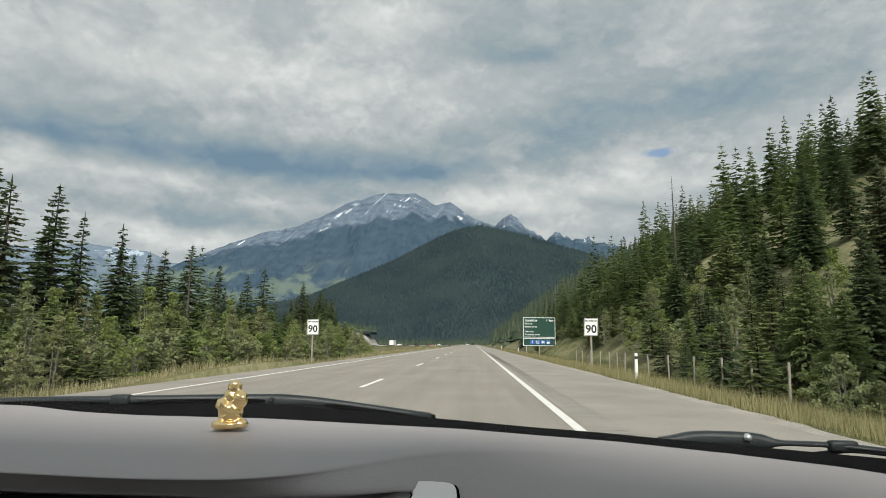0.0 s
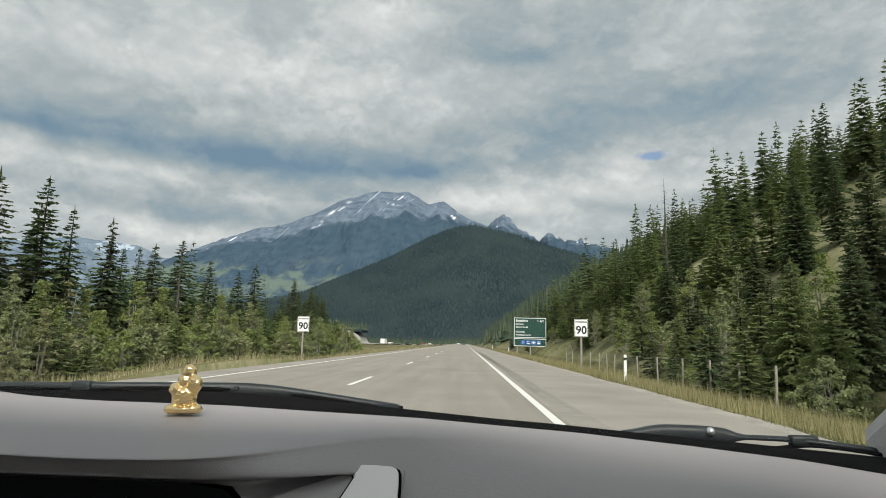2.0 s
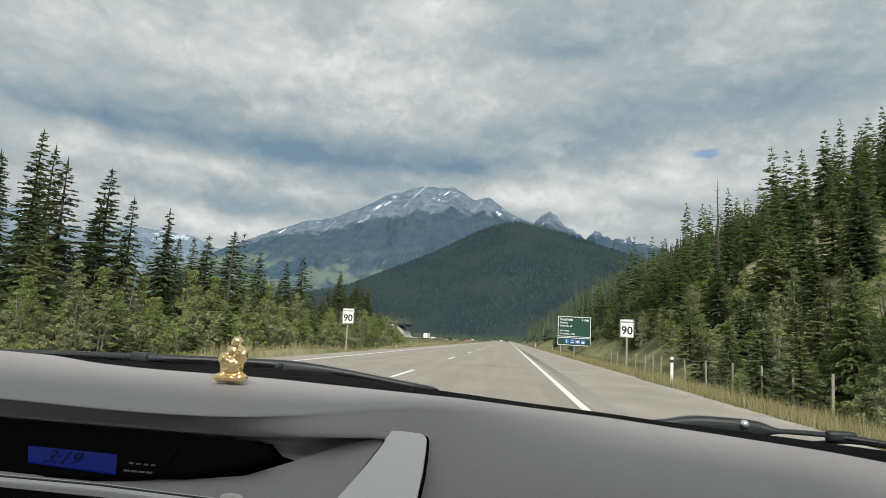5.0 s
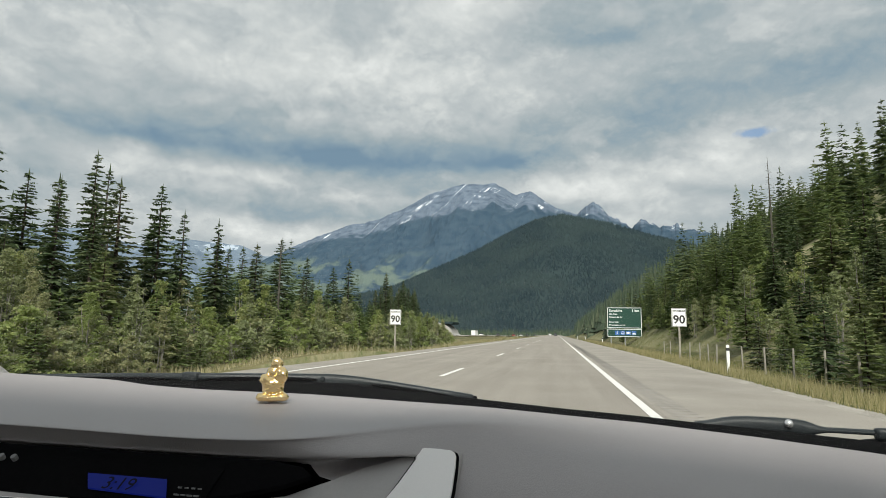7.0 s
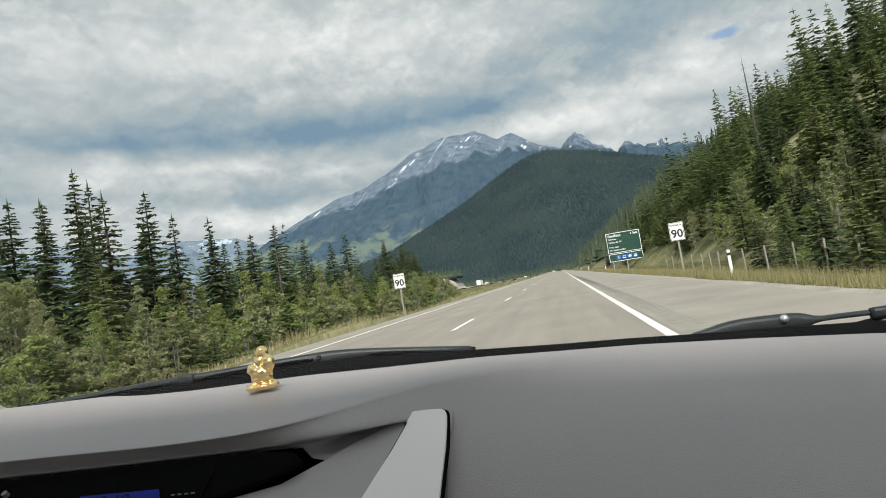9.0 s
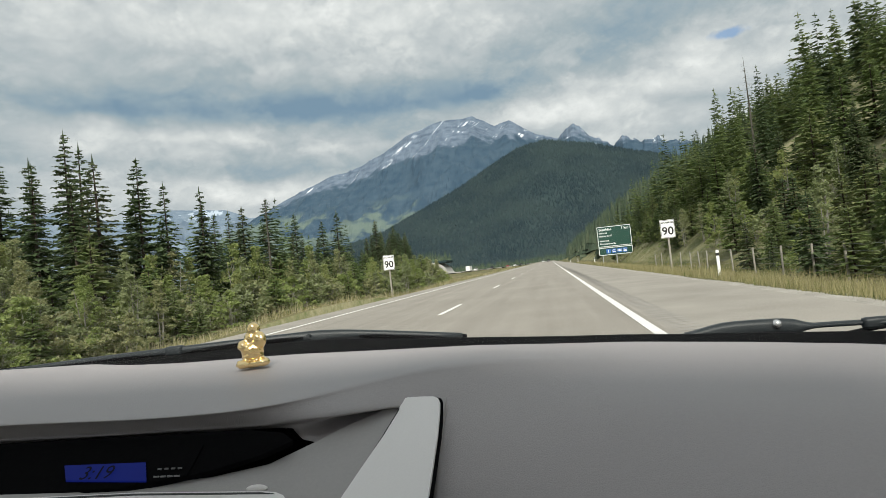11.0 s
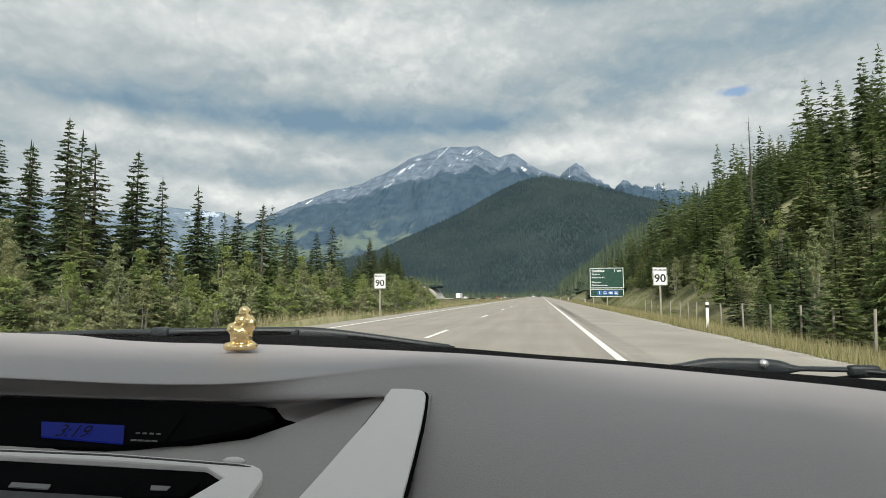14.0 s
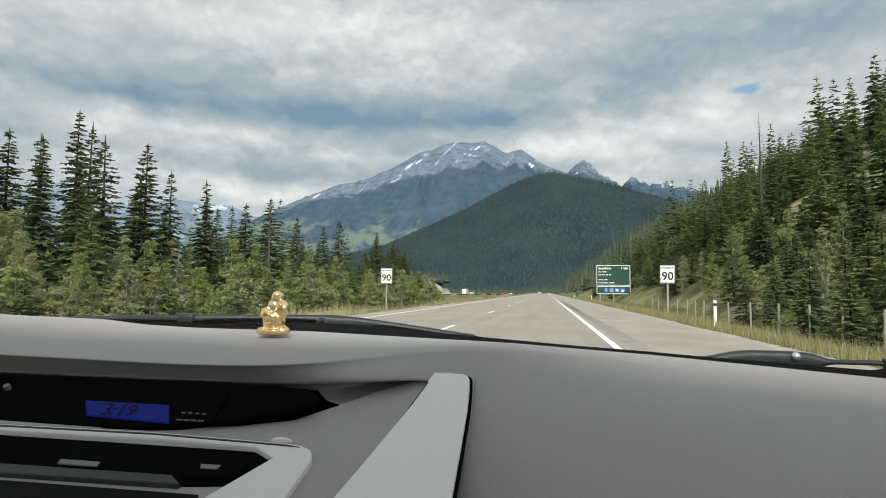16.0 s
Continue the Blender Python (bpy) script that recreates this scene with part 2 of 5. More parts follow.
# rock and slope woods carry the blue of distant haze in their colours
def hazed_rock(n, vec):
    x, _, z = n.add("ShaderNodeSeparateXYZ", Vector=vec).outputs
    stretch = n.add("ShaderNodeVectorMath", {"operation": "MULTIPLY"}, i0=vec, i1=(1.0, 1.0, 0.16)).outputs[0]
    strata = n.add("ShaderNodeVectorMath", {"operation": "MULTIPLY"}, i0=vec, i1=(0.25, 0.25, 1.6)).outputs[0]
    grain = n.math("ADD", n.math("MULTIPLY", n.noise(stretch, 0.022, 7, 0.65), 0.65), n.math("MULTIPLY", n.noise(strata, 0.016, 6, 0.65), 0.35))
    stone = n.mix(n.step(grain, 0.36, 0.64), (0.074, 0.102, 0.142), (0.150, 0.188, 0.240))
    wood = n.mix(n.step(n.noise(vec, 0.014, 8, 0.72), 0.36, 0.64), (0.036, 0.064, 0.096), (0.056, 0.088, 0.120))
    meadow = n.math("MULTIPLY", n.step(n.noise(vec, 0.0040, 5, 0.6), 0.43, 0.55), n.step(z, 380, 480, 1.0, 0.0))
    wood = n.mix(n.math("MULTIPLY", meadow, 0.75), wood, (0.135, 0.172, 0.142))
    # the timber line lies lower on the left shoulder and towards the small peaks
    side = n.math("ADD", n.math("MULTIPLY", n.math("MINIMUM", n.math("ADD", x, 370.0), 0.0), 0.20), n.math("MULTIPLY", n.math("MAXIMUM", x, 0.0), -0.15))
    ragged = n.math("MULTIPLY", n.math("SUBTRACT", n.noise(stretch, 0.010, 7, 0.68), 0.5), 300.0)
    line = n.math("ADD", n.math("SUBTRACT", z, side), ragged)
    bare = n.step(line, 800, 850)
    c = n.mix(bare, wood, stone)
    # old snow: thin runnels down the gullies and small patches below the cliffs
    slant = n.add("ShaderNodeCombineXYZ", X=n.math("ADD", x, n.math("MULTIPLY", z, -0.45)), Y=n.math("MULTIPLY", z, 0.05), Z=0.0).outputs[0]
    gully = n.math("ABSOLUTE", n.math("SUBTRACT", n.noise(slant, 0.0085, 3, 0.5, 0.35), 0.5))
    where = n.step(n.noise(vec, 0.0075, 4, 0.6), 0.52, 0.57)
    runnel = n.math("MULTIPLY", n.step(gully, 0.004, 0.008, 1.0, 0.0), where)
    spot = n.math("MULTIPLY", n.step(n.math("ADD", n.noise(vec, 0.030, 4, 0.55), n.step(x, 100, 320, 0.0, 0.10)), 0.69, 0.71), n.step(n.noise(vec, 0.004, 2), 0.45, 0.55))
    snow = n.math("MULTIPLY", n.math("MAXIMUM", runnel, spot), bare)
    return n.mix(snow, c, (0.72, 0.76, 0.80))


M["hazed_rock"] = material("mountain_rock", hazed_rock, 0, 1, 0.95, spec=0.05, coords="Position")


# haze painted into the range: blue rock, dulled snow
def hazed_range(n, vec):
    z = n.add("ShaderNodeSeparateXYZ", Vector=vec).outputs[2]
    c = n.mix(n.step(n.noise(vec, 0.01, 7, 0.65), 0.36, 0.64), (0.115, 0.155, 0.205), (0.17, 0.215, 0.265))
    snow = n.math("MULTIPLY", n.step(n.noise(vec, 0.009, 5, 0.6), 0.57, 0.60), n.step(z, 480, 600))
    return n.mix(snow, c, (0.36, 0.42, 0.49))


M["range"] = material("distant_range_rock", hazed_range, 0, 1, 0.95, spec=0.05, coords="Position")

M["dash"] = material("grey_dash_plastic", two_scale((0.372, 0.347, 0.346), (0.425, 0.397, 0.396), 3.0, 420.0, 0.7, 0.3), 0.25, 900.0, 0.5, spec=0.5)
M["panel"] = material("grey_panel_plastic", two_scale((0.385, 0.367, 0.358), (0.435, 0.416, 0.405), 4.0, 300.0), 0.1, 700.0, 0.5, spec=0.45)
M["dark_grey"] = material("dark_grey_plastic", two_scale((0.045, 0.045, 0.046), (0.065, 0.065, 0.066), 4.0, 200.0), 0.1, 400.0, 0.5, spec=0.35)
M["black"] = material("black_plastic", two_scale((0.004, 0.004, 0.0045), (0.007, 0.007, 0.0075), 5.0, 200.0), 0.1, 300.0, 0.9, spec=0.02)
M["gloss_black"] = material("dark_display_lens", two_scale((0.002, 0.002, 0.0025), (0.004, 0.004, 0.005), 3.0, 90.0), 0, 1, 0.5, spec=0.08)
M["rubber"] = material("wiper_rubber", two_scale((0.005, 0.005, 0.006), (0.011, 0.012, 0.013), 8.0, 120.0), 0.2, 200.0, 0.8, spec=0.05)
M["wiper_arm"] = material("wiper_arm_paint", two_scale((0.016, 0.020, 0.022), (0.030, 0.035, 0.038), 9.0, 150.0), 0.1, 200.0, 0.42, spec=0.25)
M["silver"] = material("silver_trim", two_scale((0.85, 0.82, 0.80), (0.90, 0.87, 0.85), 9.0, 600.0), 0.05, 600.0, 0.36, metal=0.1, spec=0.5)
M["chrome"] = material("bright_metal", two_scale((0.55, 0.55, 0.55), (0.75, 0.75, 0.75), 20.0, 300.0), 0, 1, 0.25, metal=0.8)
M["gold"] = material("polished_gold", two_scale((0.97, 0.70, 0.30), (1.0, 0.80, 0.46), 6.0, 60.0), 0.1, 120.0, 0.17, metal=1.0)
M["white_print"] = material("white_print", two_scale((0.20, 0.20, 0.20), (0.26, 0.26, 0.26), 40.0, 400.0), 0, 1, 0.6)
M["sign_green"] = material("green_sign_sheet", two_scale((0.009, 0.046, 0.033), (0.013, 0.060, 0.043), 0.8, 9.0), 0, 1, 0.45, spec=0.4)
M["sign_white"] = material("white_sign_sheet", two_scale((0.72, 0.73, 0.72), (0.82, 0.82, 0.81), 1.5, 12.0), 0, 1, 0.5)
M["sign_blue"] = material("blue_sign_sheet", two_scale((0.02, 0.10, 0.36), (0.03, 0.13, 0.42), 2.0, 12.0), 0, 1, 0.45)
M["sign_black"] = material("black_sign_print", two_scale((0.010, 0.010, 0.010), (0.02, 0.02, 0.02), 3.0, 20.0), 0, 1, 0.6)
M["galvanised"] = material("galvanised_steel", two_scale((0.30, 0.31, 0.31), (0.46, 0.47, 0.47), 3.0, 40.0), 0.1, 60.0, 0.45, metal=0.6)
M["timber"] = material("weathered_post_timber", two_scale((0.20, 0.185, 0.155), (0.36, 0.34, 0.29), 3.0, 30.0), 0.5, 40.0, 0.9, spec=0.15)
M["post_white"] = material("white_marker_plastic", two_scale((0.68, 0.68, 0.66), (0.82, 0.82, 0.80), 4.0, 30.0), 0.1, 40.0, 0.55)
M["wire"] = material("fence_wire", two_scale((0.22, 0.22, 0.22), (0.35, 0.35, 0.35), 5.0, 60.0), 0, 1, 0.5, metal=0.7)
M["concrete"] = material("concrete", two_scale((0.27, 0.265, 0.25), (0.42, 0.41, 0.39), 0.3, 6.0), 0.4, 8.0, 0.9, spec=0.2)
M["car_white"] = material("white_car_paint", two_scale((0.72, 0.72, 0.71), (0.80, 0.80, 0.79), 1.0, 30.0), 0, 1, 0.3, spec=0.6)
M["car_dark"] = material("dark_car_paint", two_scale((0.02, 0.022, 0.025), (0.04, 0.042, 0.046), 1.0, 30.0), 0, 1, 0.3, spec=0.6)
M["car_red"] = material("red_car_paint", two_scale((0.30, 0.03, 0.025), (0.36, 0.04, 0.03), 1.0, 30.0), 0, 1, 0.3, spec=0.6)
M["car_glass"] = material("tinted_car_glass", two_scale((0.012, 0.014, 0.016), (0.02, 0.022, 0.025), 2.0, 30.0), 0, 1, 0.12, spec=0.7)
M["tyre"] = material("tyre_rubber", two_scale((0.012, 0.012, 0.012), (0.024, 0.024, 0.024), 4.0, 40.0), 0.3, 60.0, 0.85)
# kept pale so the unseen headlining bounces light onto the dash
M["cabin"] = material("cabin_lining", two_scale((0.52, 0.505, 0.485), (0.60, 0.585, 0.565), 3.0, 200.0), 0.2, 200.0, 0.9, spec=0.2)


def emitter(name, colour, strength):
    m = bpy.data.materials.new(name)
    m.use_nodes = True
    n = Nodes(m.node_tree)
    vec = n.add("ShaderNodeTexCoord").outputs["Object"]
    c = n.mix(n.noise(vec, 60.0, 2), colour, tuple(v * 1.25 for v in colour))
    b = n.add("ShaderNodeBsdfPrincipled", Roughness=0.4)
    n.feed(b, "Base Color", (0.01, 0.012, 0.03, 1))
    n.feed(b, "Emission Color", c)
    b.inputs["Specular IOR Level"].default_value = 0.05
    b.inputs["Emission Strength"].default_value = strength
    n.add("ShaderNodeOutputMaterial", Surface=b.outputs[0])
    return m


def screen_glass():
    m = bpy.data.materials.new("windscreen_glass")
    m.use_nodes = True
    n = Nodes(m.node_tree)
    clear = n.add("ShaderNodeBsdfTransparent")
    clear.inputs["Color"].default_value = (0.97, 0.985, 0.975, 1)
    gloss = n.add("ShaderNodeBsdfGlossy", Roughness=0.03)
    fres = n.math("MULTIPLY", n.add("ShaderNodeFresnel", IOR=1.5).outputs[0], 0.24)
    mixer = n.add("ShaderNodeMixShader", Fac=fres)
    n.feed(mixer, "i1", clear.outputs[0])
    n.feed(mixer, "i2", gloss.outputs[0])
    n.add("ShaderNodeOutputMaterial", Surface=mixer.outputs[0])
    return m


M["windscreen"] = screen_glass()
M["display"] = emitter("lit_blue_display", (0.008, 0.022, 0.30), 0.26)


# ---------------------------------------------------------------- building helpers
def mesh_of(name, verts, faces, mat, smooth=False):
    me = bpy.data.meshes.new(name)
    me.from_pydata([tuple(v) for v in verts], [], [tuple(f) for f in faces])
    me.update()
    me.materials.append(M[mat] if isinstance(mat, str) else mat)
    if smooth:
        me.polygons.foreach_set("use_smooth", [True] * len(me.polygons))
    return me


def part(name, bm, mat=None, parent=None, label="", smooth=False):
    """Links a bmesh or a mesh as one object under a thing."""
    if isinstance(bm, bmesh.types.BMesh):
        me = bpy.data.meshes.new(name)
        bmesh.ops.recalc_face_normals(bm, faces=bm.faces)
        bm.to_mesh(me)
        bm.free()
        me.materials.append(M[mat])
        if smooth:
            me.polygons.foreach_set("use_smooth", [True] * len(me.polygons))
    else:
        me = bm
    ob = new(name, me)
    ob.parent = parent
    if label:
        ob["label"] = label
    return ob


def empty(name, m=None, label="", category="", group="", kind=""):
    ob = new(name)
    ob.empty_display_size = 0.2
    if m is not None:
        ob.matrix_basis = m
    return tagged(ob, label, category, group, kind)


def box(bm, lo, hi, bevel=0.0, m=None):
    size = [h - l for l, h in zip(lo, hi)]
    mid = [(h + l) / 2 for l, h in zip(lo, hi)]
    mat = Matrix.Translation(mid) @ Matrix.Diagonal((*size, 1))
    res = bmesh.ops.create_cube(bm, size=1.0, matrix=(m @ mat) if m is not None else mat)
    if bevel:
        edges = list({e for v in res["verts"] for e in v.link_edges})
        bmesh.ops.bevel(bm, geom=edges, offset=bevel, segments=2, affect="EDGES", profile=0.6)
    return bm


def boxed(lo, hi, bevel=0.0):
    return box(bmesh.new(), lo, hi, bevel)


def rod(bm, a, b, r0, r1=None, sides=8):
    a, b = Vector(a), Vector(b)
    r1 = r0 if r1 is None else r1
    turn = (b - a).to_track_quat("Z", "Y").to_matrix().to_4x4()
    bmesh.ops.create_cone(bm, cap_ends=True, segments=sides, radius1=r0, radius2=r1, depth=(b - a).length,
                          matrix=Matrix.Translation((a + b) / 2) @ turn)
    return bm


def beam(points, widths, heights, mat_name="beam", up=(0, 0, 1)):
    """A bar of rectangular, slightly chamfered section that follows points; widths across, heights up."""
    bm = bmesh.new()
    rings = []
    up = Vector(up)
    pts = [Vector(p) for p in points]
    for i, p in enumerate(pts):
        d = (pts[min(i + 1, len(pts) - 1)] - pts[max(i - 1, 0)]).normalized()
        s = d.cross(up).normalized()
        u = s.cross(d).normalized()
        w, h = widths[i] / 2, heights[i] / 2
        c = 0.35
        ring = [(w, -h * c), (w * 0.9, -h), (-w * 0.9, -h), (-w, -h * c), (-w, h * c), (-w * 0.7, h), (w * 0.7, h), (w, h * c)]
        rings.append([bm.verts.new(p + s * a + u * b) for a, b in ring])
    for r0, r1 in zip(rings, rings[1:]):
        for k in range(8):
            bm.faces.new((r0[k], r0[(k + 1) % 8], r1[(k + 1) % 8], r1[k]))
    bm.faces.new(rings[0][::-1])
    bm.faces.new(rings[-1])
    return bm


def lerp(x, table):
    xs, ys = zip(*table)
    return float(np.interp(x, xs, ys))


def smooth(x, lo, hi):
    t = np.clip((x - lo) / (hi - lo), 0.0, 1.0)
    return t * t * (3 - 2 * t)


def grid_faces(nu, nv):
    i, j = np.meshgrid(np.arange(nu - 1), np.arange(nv - 1), indexing="ij")
    a = (i * nv + j).ravel()
    return np.stack([a, a + nv, a + nv + 1, a + 1], 1).tolist()


def text_mesh(body, size, mat, align="LEFT", extrude=0.0, bold=0.0):
    cu = bpy.data.curves.new("writing", "FONT")
    cu.body, cu.size, cu.extrude, cu.align_x = body, size, extrude, align
    cu.offset = bold * size
    cu.resolution_u = 3
    ob = new("writing", cu)
    bpy.context.view_layer.update()
    me = bpy.data.meshes.new_from_object(ob.evaluated_get(bpy.context.evaluated_depsgraph_get()))
    bpy.data.objects.remove(ob)
    bpy.data.curves.remove(cu)
    me.materials.clear()
    me.materials.append(M[mat])
    return me


# ---------------------------------------------------------------- the land
ROAD_L, ROAD_R = -8.0, 4.25          # edges of the paved surface
RIGHT_LINE, LANE_LINE, LEFT_LINE = 1.28, -2.78, -6.75
FAR = 640.0                          # the straight stretch


def land(x, y):
    """Height of the ground (arrays)."""
    x, y = np.asarray(x, float), np.asarray(y, float)
    right = -0.75 * smooth(x, ROAD_R, 8.5)
    rise = np.maximum(x - 12.0 - 1.2 * np.sin(y * 0.05), 0.0)
    hill = 72.0 * (1 - np.exp(-0.80 * rise / 72.0)) * smooth(y, -30, 40) * (1 - smooth(y, 420, 760))
    bumps = (0.35 * np.sin(x * 0.31 + y * 0.17) + 0.25 * np.sin(x * 0.13 - y * 0.23 + 1.0)) * smooth(np.abs(x - ROAD_R), 5, 14)
    left = -0.95 * smooth(-x, -ROAD_L, 13.5)
    far = -1.2 * smooth(y, 300, 700) * smooth(np.abs(x), 10, 30)
    under = -0.06 * ((x > ROAD_L - 0.01) & (x < ROAD_R + 0.01) & (y < FAR))
    return np.where(x > 0, right + hill, left) + bumps * np.where(x > 0, 1.0, 0.5) * (np.abs(x) > 8) + far + under


def build_ground():
    xs = np.concatenate([-np.geomspace(4900, 60, 26), np.linspace(-56, -16, 21), np.linspace(-15, -8.4, 12), [ROAD_L - 0.25, ROAD_L - 0.02, ROAD_L + 0.02, -4, 0,
                         ROAD_R - 0.02, ROAD_R + 0.02, ROAD_R + 0.3], np.linspace(4.9, 30, 30), np.linspace(32, 150, 40), np.geomspace(154, 900, 44), np.geomspace(960, 4900, 12)])
    ys = np.concatenate([-np.geomspace(900, 45, 8), np.linspace(-40, 120, 81), np.linspace(124, 420, 62), np.linspace(427, 800, 52), np.geomspace(820, 4900, 22)])
    gx, gy = np.meshgrid(xs, ys, indexing="ij")
    gz = land(gx, gy)
    v = np.stack([gx.ravel(), gy.ravel(), gz.ravel()], 1)
    ob = part("ground", mesh_of("ground", v.tolist(), grid_faces(len(xs), len(ys)), "soil", True))
    tagged(ob, "grassy roadside ground with dry soil patches under the forest", "ground", kind="structure")


def strip(name, x0, x1, y0, y1, z, mat, label, category, kind="structure", thick=0.02, nx=2, ny=60):
    bm = bmesh.new()
    xs, ys = np.linspace(x0, x1, nx), np.linspace(y0, y1, ny)
    top = [[bm.verts.new((x, y, z)) for y in ys] for x in xs]
    for a, b in zip(top, top[1:]):
        for j in range(ny - 1):
            bm.faces.new((a[j], b[j], b[j + 1], a[j + 1]))
    res = bmesh.ops.extrude_face_region(bm, geom=list(bm.faces))
    bmesh.ops.translate(bm, verts=[g for g in res["geom"] if isinstance(g, bmesh.types.BMVert)], vec=(0, 0, thick))
    return tagged(part(name, bm, mat), label, category, kind=kind)


def build_road():
    strip("road", LEFT_LINE - 0.15, RIGHT_LINE + 0.15, -60, FAR, -0.02, "asphalt", "light grey worn asphalt highway carriageway with two lanes", "road")
    strip("pavement_right", RIGHT_LINE + 0.15, ROAD_R, -60, FAR, -0.022, "shoulder", "wide pale asphalt shoulder beside the highway lane", "shoulder")
    strip("pavement_left", ROAD_L, LEFT_LINE - 0.15, -60, FAR, -0.022, "shoulder", "narrow pale asphalt shoulder beside the highway lane", "shoulder")
    strip("edge_line_right", RIGHT_LINE - 0.07, RIGHT_LINE + 0.07, -60, FAR, -0.002, "line", "solid white painted edge line along the shoulder", "road marking", thick=0.006)
    strip("edge_line_left", LEFT_LINE - 0.06, LEFT_LINE + 0.06, -60, FAR, -0.002, "line", "solid white painted edge line along the median side", "road marking", thick=0.006)
    # broken lane line
    me = None
    y = -13.8
    while y < 420:
        if me is None:
            bm = bmesh.new()
            box(bm, (-0.06, 0, -0.002), (0.06, 3.5, 0.004), 0.001)
            ob = part("lane_dash", bm, "line")
            me = ob.data
        else:
            ob = new("lane_dash", me)
        ob.location = (LANE_LINE, y, 0)
        tagged(ob, "short white painted dash of the broken lane line", "road marking", "lane line dashes", "structure")
        y += 14.2
    # rumble strip: a row of milled grooves outside the right line
    verts, faces = [], []
    y = -10.0
    while y < 150:
        k = len(verts)
        verts += [(RIGHT_LINE + 0.24, y, 0.0015), (RIGHT_LINE + 0.62, y, 0.0015), (RIGHT_LINE + 0.62, y + 0.16, 0.0015), (RIGHT_LINE + 0.24, y + 0.16, 0.0015)]
        verts += [(RIGHT_LINE + 0.26, y + 0.03, -0.008), (RIGHT_LINE + 0.60, y + 0.03, -0.008), (RIGHT_LINE + 0.60, y + 0.13, -0.008), (RIGHT_LINE + 0.26, y + 0.13, -0.008)]
        faces += [(k, k + 1, k + 2, k + 3)]
        y += 0.31
    ob = part("rumble_strip", mesh_of("rumble_strip", verts, faces, "rumble"))
    tagged(ob, "row of milled dark grooves in the asphalt shoulder", "rumble strip", kind="stuff")
    # loose gravel along the edge of the asphalt
    rng = np.random.default_rng(23)
    verts, faces = [], []
    for y in np.arange(-12.0, 160.0, 0.35):
        a = ROAD_R + 0.30 + 0.14 * math.sin(y * 0.7) * math.sin(y * 0.23) + rng.uniform(-0.07, 0.09)
        verts += [(ROAD_R - 0.06, y, -0.006), (ROAD_R + 0.12, y, max(0.006, float(land(ROAD_R + 0.12, y)) + 0.022)), (a, y, float(land(a, y)) + 0.006)]
    n = len(verts) // 3
    faces = [(3 * k + c, 3 * k + c + 1, 3 * k + c + 4, 3 * k + c + 3) for k in range(n - 1) for c in (0, 1)]
    tagged(part("gravel_edge", mesh_of("gravel_edge", verts, faces, "gravel")), "pale loose gravel along the edge of the asphalt", "gravel", kind="structure")
    # the other carriageway and a side road, far off beyond the median
    verts, faces = [], []
    for y in np.linspace(230, 620, 40):
        c = -62 + 52 * ((y - 230) / 390) ** 0.8
        verts += [(c - 6, y, -1.3), (c + 6, y, -1.3)]
    verts = [(a, b, float(land(a, b)) + 0.55) for a, b, _ in verts]
    faces = [(2 * k, 2 * k + 1, 2 * k + 3, 2 * k + 2) for k in range(39)]
    tagged(part("road_opposite", mesh_of("road_opposite", verts, faces, "shoulder")), "pale asphalt of the opposite carriageway far off", "road", kind="structure")


RIDGE = [(-62, 6.6), (-46, 7.6), (-42.5, 8.1), (-38.6, 7.1), (-34.6, 7.8), (-29.5, 7.6), (-27.6, 6.7), (-26, 6.9)]
MASSIF = [(-34, 3.6), (-30, 5.0), (-26.5, 6.9), (-24.5, 7.95), (-22.3, 9.0), (-20.2, 9.8), (-17.0, 10.7), (-14.6, 11.8), (-12.2, 13.15), (-9.6, 14.1), (-5.8, 14.35), (-3.8, 13.3), (-2.4, 13.6), (-0.1, 11.85),
          (2.0, 11.2), (3.45, 12.35), (5.4, 10.8), (6.9, 10.0), (8.1, 10.55), (9.4, 9.8), (10.8, 9.9), (12.5, 9.3), (20, 7.5), (32, 5.0), (46, 3.0)]
WOODED = [(-30, 0.5), (-24, 2.0), (-19.8, 3.3), (-15.7, 4.3), (-10.4, 6.7), (-8.0, 7.8), (-4.4, 9.7), (-2.0, 10.9), (0.7, 11.3), (4.4, 10.6), (8.8, 9.1), (11.8, 8.3), (16, 6.4), (24, 3.5), (34, 1.0)]


